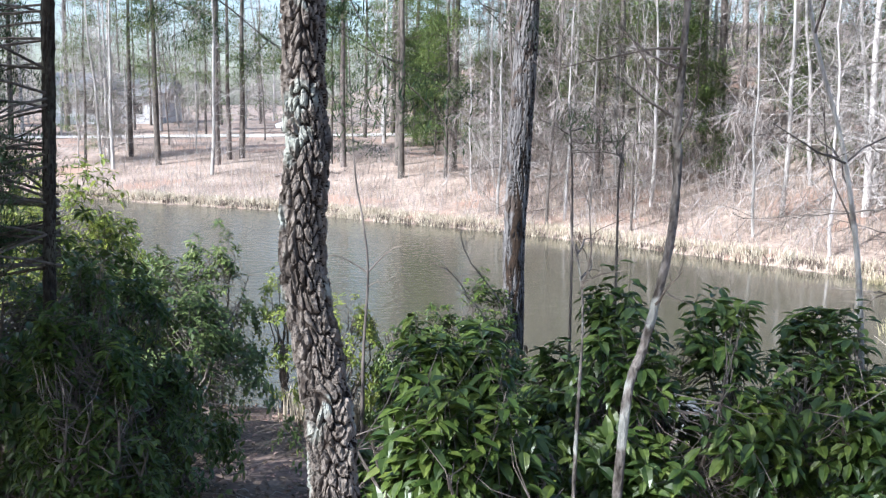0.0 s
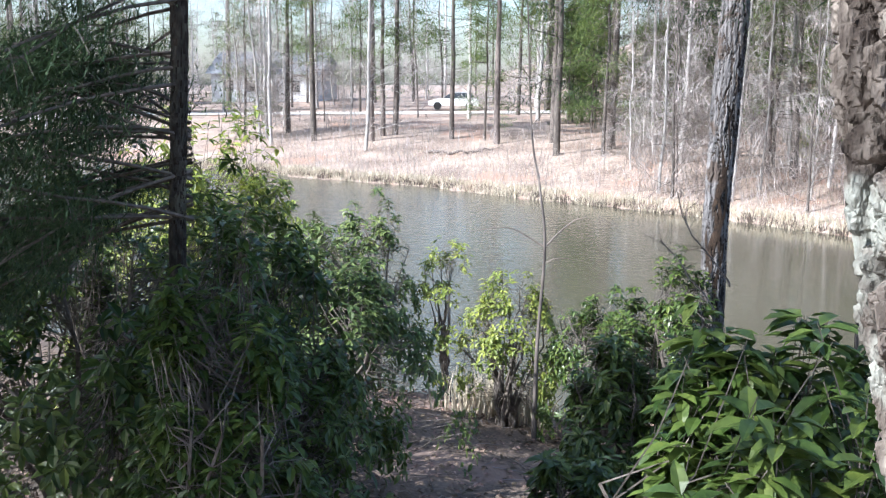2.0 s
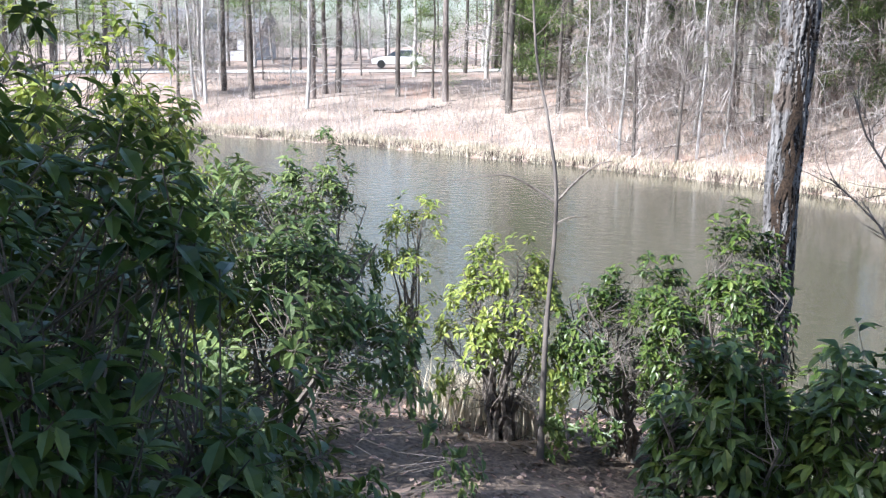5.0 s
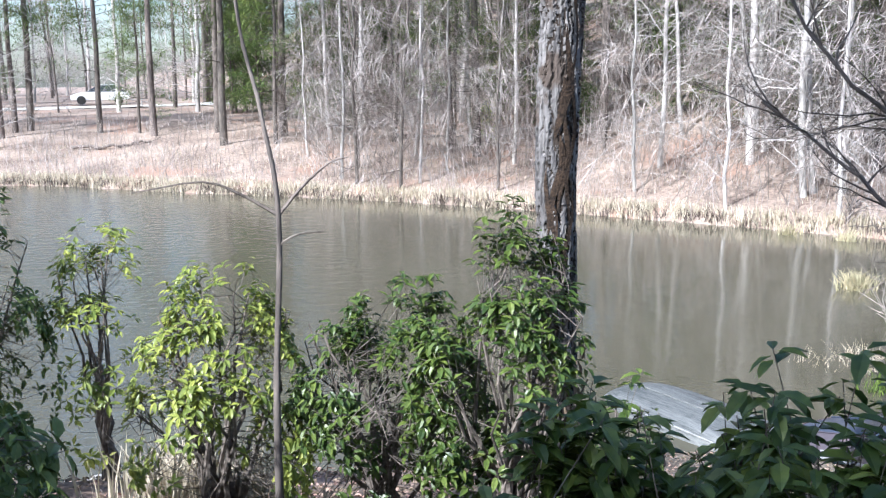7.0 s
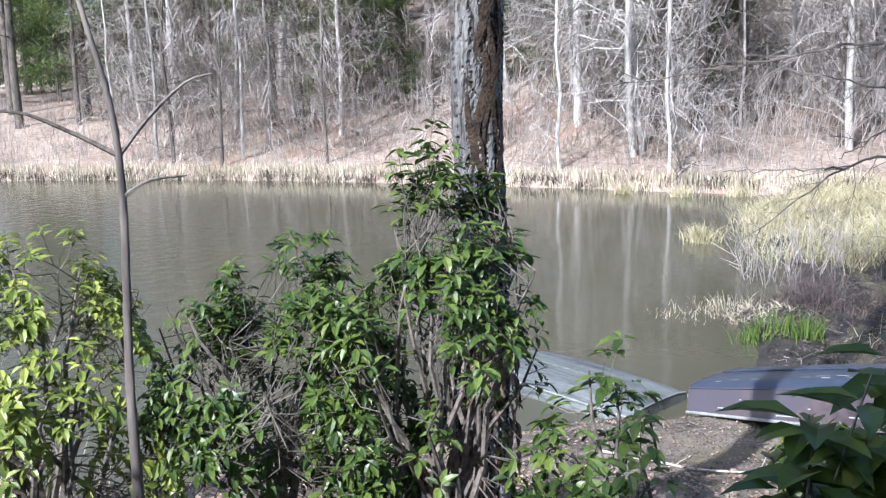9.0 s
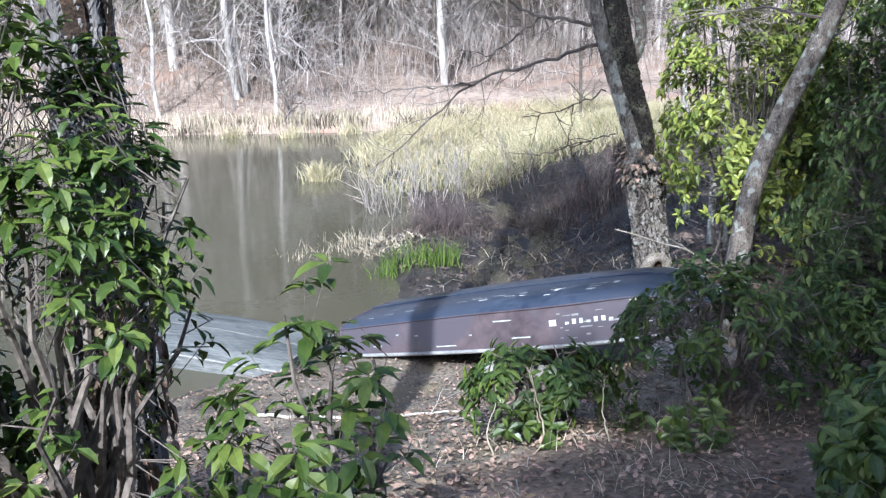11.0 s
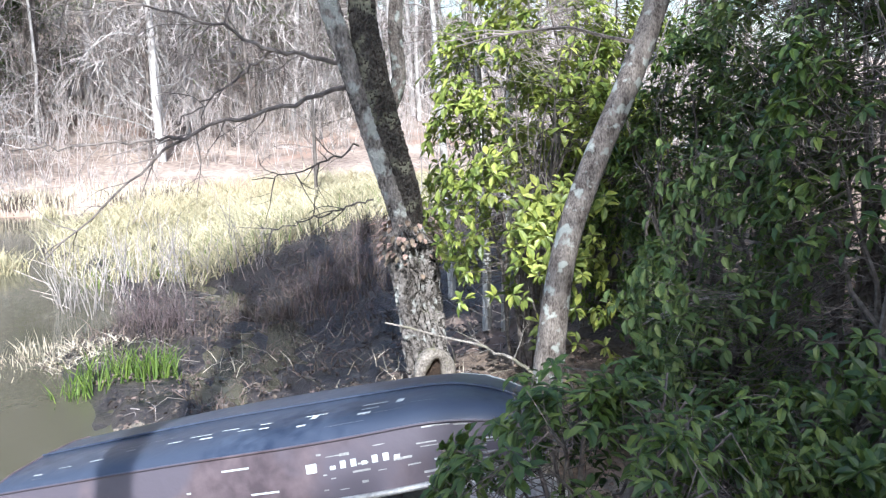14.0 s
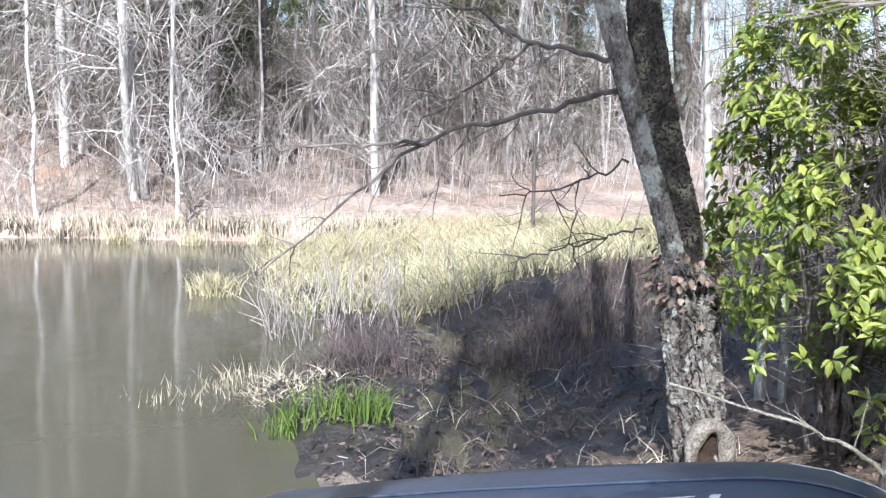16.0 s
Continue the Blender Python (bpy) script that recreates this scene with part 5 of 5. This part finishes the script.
# ---- leaf litter, sticks and stones ----
def litter(name, label, n, x0, x1, y0, y1, size, mat, seed):
    g = np.random.default_rng(seed)
    x, y = g.uniform(x0, x1, n), g.uniform(y0, y1, n)
    ok = (np.interp(x, NEAR_X, NEAR_Y) - y > 0.3)
    x, y = x[ok], y[ok]
    m = Mesh()
    a = g.uniform(0, 2 * math.pi, len(x))
    blades(m, np.stack([x, y, ground_z(x, y) + g.uniform(0.002, 0.03, len(x))], -1), np.stack([np.cos(a), np.sin(a), g.normal(0, 0.35, len(x))], -1),
           np.stack([g.normal(0, 0.4, len(x)), g.normal(0, 0.4, len(x)), np.ones(len(x))], -1), size * g.uniform(0.5, 1.2, len(x)), size * 0.5)
    tagged(part(name, m, mat), label, "leaf litter", kind="stuff")


litter("leaf_litter", "fallen brown leaves on the bank", 11000, -4.5, 2.2, 1.5, 13.6, 0.065, M_DRYLEAF, 501)
litter("leaf_litter", "fallen brown leaves round the path", 8000, 1.2, 8.5, 6.0, 11.5, 0.048, M_DRYLEAF, 502)


def twig_litter(name, label, n, x0, x1, y0, y1, seed, mat, ln=0.2):
    """Small dead twigs lying about."""
    g = np.random.default_rng(seed)
    m = Mesh()
    for i in range(n):
        x, y, a, q = g.uniform(x0, x1), g.uniform(y0, y1), g.uniform(0, 6.28), ln * g.uniform(0.3, 1.4)
        if np.interp(x, NEAR_X, NEAR_Y) - y < 0.15:
            continue
        e = (x + q * math.cos(a), y + q * math.sin(a))
        k = ((x + e[0]) / 2 + g.normal(0, 0.02), (y + e[1]) / 2 + g.normal(0, 0.02))
        m.tube([(x, y, gz(x, y) + 0.01), (*k, gz(*k) + g.uniform(0.01, 0.04)), (*e, gz(*e) + 0.01)], (0.004, 0.0035, 0.002), 3)
    tagged(part(name, m, mat), label, "twigs", kind="stuff")


litter("leaf_litter", "small leaf scraps on the sandy bank", 7500, 1.0, 5.4, 8.2, 13.4, 0.036, M_DRYLEAF, 503)
# dark scraps deepen the tree shade painted on the mud
litter("leaf_litter", "sodden leaves darkened for shade on the mud", 5200, 5.6, 13, 11.6, 17.5, 0.07, M_SEDGE, 504)
twig_litter("twig_litter", "small dead twigs on the bank", 190, -3, 5, 7.5, 13.3, 505, M_BRUSH)
twig_litter("twig_litter", "dark dead twigs on the mud", 420, 5.6, 12, 11.8, 17, 506, M_BRUSH, 0.35)
twig_litter("twig_litter", "small dead twigs by the path", 250, -3.5, 1, 2.5, 7.5, 507, M_LOG)
g = np.random.default_rng(508)
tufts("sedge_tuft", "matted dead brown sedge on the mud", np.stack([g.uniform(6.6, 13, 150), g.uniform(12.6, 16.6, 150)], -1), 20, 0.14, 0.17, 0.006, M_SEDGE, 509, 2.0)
tufts("sedge_tuft", "dead sedge darkened for shade at the marsh edge", np.stack([g.uniform(9.2, 12.5, 50), g.uniform(14.2, 15.7, 50)], -1), 26, 0.14, 0.26, 0.006, M_SEDGE, 510, 0.6)
tufts("straw_tuft", "flattened straw grass at the tree's foot", np.stack([g.uniform(5.9, 7.6, 40), g.uniform(11.5, 12.4, 40)], -1), 11, 0.1, 0.16, 0.005, M_STRAW, 511, 2.2)


def stick(name, label, pts, r, mat, seed, twigs=5, ln=0.3):
    g = np.random.default_rng(seed)
    p = spline(pts, 16)
    p[1:-1] += g.normal(0, r * 0.5, (14, 3))
    ob = thing(name, label, "branch", "", tuple(p[0]))
    p = p - p[0]
    m = Mesh()
    m.tube(p, np.linspace(r, r * 0.5, 16), 7)
    part("stem", m, mat, ob, smooth=True)
    for i in range(twigs):
        k = g.integers(3, 15)
        t = Mesh()
        limb(t, p[k], unit(p[k] - p[k - 1]) + g.normal(0, 0.5, 3), ln * g.uniform(0.5, 1.2), r * 0.4, 1, g, 4, 0, 0.3)
        part("twig", t, mat, ob, smooth=True)


def on_ground(x, y, up=0.02):
    return (x, y, gz(x, y) + up)


stick("fallen_stick", "bare pale stick lying on the bank", [on_ground(2.75, 12.2), on_ground(3.1, 11.5), on_ground(3.55, 11.0)], 0.012, M_LOG, 601, 2, 0.2)
stick("driftwood_log", "bleached log at the water's edge", [on_ground(-2.5, 12.9, 0.04), on_ground(-1.9, 12.8, 0.05), on_ground(-1.4, 12.75, 0.04)], 0.05, M_LOG, 602, 2)
stick("driftwood_log", "bleached log at the water's edge", [on_ground(-2.0, 12.1, 0.03), on_ground(-1.6, 12.0, 0.03), on_ground(-1.1, 12.05, 0.03)], 0.035, M_LOG, 603, 2)
stick("dead_branch", "pale dead branch reaching out of the thicket", [(7.4, 9.3, 1.25), (6.4, 9.75, 1.35), (5.7, 9.95, 1.32)], 0.010, M_LOG, 604, 5, 0.35)
stick("dead_branch", "pale dead branch over the boat's end", [(6.0, 10.55, 0.86), (6.0, 10.9, 1.02), (5.95, 11.6, 1.12)], 0.012, M_KNOT, 605, 4, 0.3)
stick("fallen_log", "grey fallen log under the thicket", [on_ground(7.2, 8.6, 0.1), on_ground(6.2, 9.2, 0.22), on_ground(5.6, 9.6, 0.2)], 0.05, M_DEAD, 606, 2)
stick("mud_stick", "bare stick lying across the mud", [on_ground(5.7, 12.6, 0.05), on_ground(6.2, 12.7, 0.08), on_ground(6.8, 12.4, 0.05)], 0.016, M_LOG, 607, 3)
stick("bare_branch", "bare dark budding branch arching over the shrubs", [(0.37, 6.25, 3.45), (0.34, 6.32, 3.51), (0.23, 6.41, 3.63), (0.15, 6.50, 3.75), (0.11, 6.58, 3.90)], 0.0055, M_FARBARK, 610, 14, 0.16)
stick("bare_branch", "bare dark budding branch arching over the shrubs", [(0.29, 6.14, 3.32), (0.26, 6.21, 3.38), (0.16, 6.30, 3.49), (0.13, 6.36, 3.54), (0.02, 6.45, 3.65)], 0.005, M_FARBARK, 611, 14, 0.16)


for k, (x, y) in enumerate([(2.75, 9.75), (2.85, 9.85), (3.05, 9.6), (2.6, 9.95)]):
    h = 0.42 - 0.06 * k
    stick("dry_stalk", "tall pale dry stalk in front of the bush", [on_ground(x, y, 0), (x - 0.02, y + 0.03, gz(x, y) + h * 0.5), (x - 0.07 + 0.05 * k, y + 0.06, gz(x, y) + h)], 0.005, M_STRAW, 630 + k, 2, 0.1)


def stone(x, y, r, seed, label="grey stone under the boat's edge"):
    g = np.random.default_rng(seed)
    bm = bmesh.new()
    bmesh.ops.create_icosphere(bm, subdivisions=2, radius=r)
    for v in bm.verts:
        v.co = Vector((v.co.x * 1.3, v.co.y, v.co.z * 0.7)) * (1 + 0.25 * noise.noise(v.co / r + Vector((seed, 0, 0))))
    me = bpy.data.meshes.new("stone")
    bm.to_mesh(me)
    bm.free()
    me.materials.append(M_ROCK)
    ob = new("stone", me)
    ob.location = (x, y, gz(x, y) + r * 0.25)
    tagged(ob, label, "stone", "stones under the boat")


stone(4.5, 11.62, 0.13, 1)
stone(4.62, 11.3, 0.11, 2)
stone(4.9, 10.3, 0.22, 3)
stone(5.5, 10.4, 0.2, 4)


def brush_pile():
    g = np.random.default_rng(71)
    ob = thing("brush_pile", "long heap of dark fallen logs on the far bank", "log pile")
    for i in range(34):
        x = g.uniform(8.6, 13.4)
        y = 54.6 - 0.36 * (x - 8.4) + g.normal(0, 0.35)
        z = gz(x, y) + g.uniform(0.05, 0.75)
        a = g.normal(-0.35, 0.3)
        ln = g.uniform(0.8, 2.2)
        m = Mesh()
        d = np.array((math.cos(a), math.sin(a), g.normal(0, 0.12)))
        p = np.array((x, y, z))
        m.tube([p - d * ln, p + g.normal(0, 0.04, 3), p + d * ln], (0.14, 0.12, 0.08), 6)
        part("log", m, M_FARBARK, ob)


brush_pile()
stick("leaning_log", "pale dead trunk leaning on the far bank", [(9.0, 52.0, gz(9, 52)), (9.8, 52.5, gz(9, 52) + 1.0), (10.6, 53, gz(9, 52) + 2.0)], 0.06, M_LOG, 620, 3, 0.8)
stick("leaning_log", "pale dead branch lying on the far bank", [(12.0, 46.0, gz(12, 46) + 0.1), (12.6, 46.0, gz(12, 46) + 0.7), (12.9, 46, gz(12, 46) + 0.9)], 0.06, M_LOG, 621, 4, 0.8)
stick("fallen_log", "dark log lying on the far bank", [on_ground(4.5, 46.5, 0.1), on_ground(6, 45.4, 0.15), on_ground(7.6, 44.2, 0.1)], 0.07, M_FARBARK, 622, 4, 1.0)
stick("fallen_log", "dark log lying on the far bank", [on_ground(-9, 52, 0.1), on_ground(-7, 51.4, 0.1), on_ground(-5.5, 51.4, 0.1)], 0.08, M_FARBARK, 623, 4, 1.0)
stick("drift_brush", "bare drowned bush at the far waterline", [(13.6, 26.6, 0.0), (13.7, 26.6, 0.5), (13.9, 26.7, 0.9)], 0.04, M_FARBARK, 624, 16, 0.8)
ce = thing("cedar_bush", "small bright green cedar on the far bank", "bush", "", (8.2, 42.6, gz(8.2, 42.6)))
cn, ct = Mesh(), Mesh()
gg = np.random.default_rng(72)
cz = gg.uniform(0.1, 1.5, 150)
ca = gg.uniform(0, 6.28, 150)
needles(cn, np.stack([(1.6 - cz) * 0.32 * np.cos(ca), (1.6 - cz) * 0.32 * np.sin(ca), cz], -1), gg, 16, 0.16, 0.02, 0.09, 0.8)
ct.tube([(0, 0, -0.1), (0, 0, 0.8), (0, 0, 1.5)], (0.05, 0.035, 0.01), 6)
part("trunk", ct, M_TWIG, ce)
part("foliage", cn, M_LEAF_YEL, ce, kind="stuff")


# ---- beyond the woods: a road, a house and parked cars ----
rd = Mesh()
xs = np.linspace(-60, 12, 60)
rd.grid([[(x, y + 0.06 * x, gz(x, y + 0.06 * x) + 0.05) for y in np.linspace(78, 82, 5)] for x in xs], closed=False)
tagged(new("road", rd.data("road", M_ROAD)), "pale gravel road behind the trees", kind="structure")


def box(m, x0, x1, y0, y1, z0, z1):
    m.add([(x0, y0, z0), (x1, y0, z0), (x1, y1, z0), (x0, y1, z0), (x0, y0, z1), (x1, y0, z1), (x1, y1, z1), (x0, y1, z1)],
          [(0, 3, 2, 1), (4, 5, 6, 7), (0, 1, 5, 4), (1, 2, 6, 5), (2, 3, 7, 6), (3, 0, 4, 7)])


def house(x, y):
    ob = thing("house", "pale grey house with a shingle roof behind the trees", "house", "", (x, y, gz(x, y)))
    w = Mesh()
    box(w, -6, 6, -4, 4, -0.5, 3.0)
    part("wall", w, M_WALLH, ob)
    r = Mesh()
    r.add([(-6.5, -4.6, 2.9), (6.5, -4.6, 2.9), (6.5, 4.6, 2.9), (-6.5, 4.6, 2.9), (-6.5, 0, 5.4), (6.5, 0, 5.4)], [(0, 1, 5, 4), (2, 3, 4, 5), (0, 4, 3), (1, 2, 5), (0, 3, 2, 1)])
    part("roof", r, M_ROOF, ob)
    for k in (-4, -1.5, 3.5):
        q = Mesh()
        box(q, k - 0.5, k + 0.5, -4.06, -3.95, 1.0, 2.2)
        part("window", q, M_GLASS, ob)
    q = Mesh()
    box(q, 0.6, 1.6, -4.06, -3.95, 0, 2.1)
    part("door", q, M_ROOF, ob)


def car(x, y, turn, paint, label):
    ob = thing("parked_car", label, "car", "cars parked by the road")
    ob.matrix_basis = pose(x, y, gz(x, y) + 0.05, 0, 0, turn)
    b = Mesh()
    prof = [(-2.1, 0.35), (-2.15, 0.7), (-1.5, 0.9), (-0.9, 0.95), (2.0, 0.95), (2.15, 0.7), (2.1, 0.35)]
    b.grid([[(px, sy * 0.85, pz) for sy in (-1, -0.9, 0.9, 1)] for px, pz in prof], closed=False)
    for sy in (-0.85, 0.85):
        b.add([(px, sy, pz) for px, pz in prof], [tuple(range(7))])
    part("body", b, paint, ob)
    c = Mesh()
    c.add([(-0.9, -0.8, 0.95), (1.9, -0.8, 0.95), (1.9, 0.8, 0.95), (-0.9, 0.8, 0.95), (-0.2, -0.65, 1.45), (1.5, -0.65, 1.45), (1.5, 0.65, 1.45), (-0.2, 0.65, 1.45)],
          [(4, 5, 6, 7), (0, 1, 5, 4), (1, 2, 6, 5), (2, 3, 7, 6), (3, 0, 4, 7)])
    part("cabin", c, M_GLASS, ob)
    rf = Mesh()
    box(rf, -0.15, 1.45, -0.64, 0.64, 1.452, 1.49)
    part("roof", rf, paint, ob)
    for px in (-1.35, 1.35):
        for sy in (-0.8, 0.8):
            w = Mesh()
            w.grid([[(px + r * math.cos(t), sy + o, 0.33 + r * math.sin(t)) for t in np.linspace(0, 2 * math.pi, 14, endpoint=False)] for r, o in ((0.02, -0.1), (0.33, -0.1), (0.33, 0.1), (0.02, 0.1))])
            part("wheel", w, M_TYRE, ob)


house(-36, 108)
car(-12.3, 84.0, 8, M_CARWHITE, "white car parked by the road")
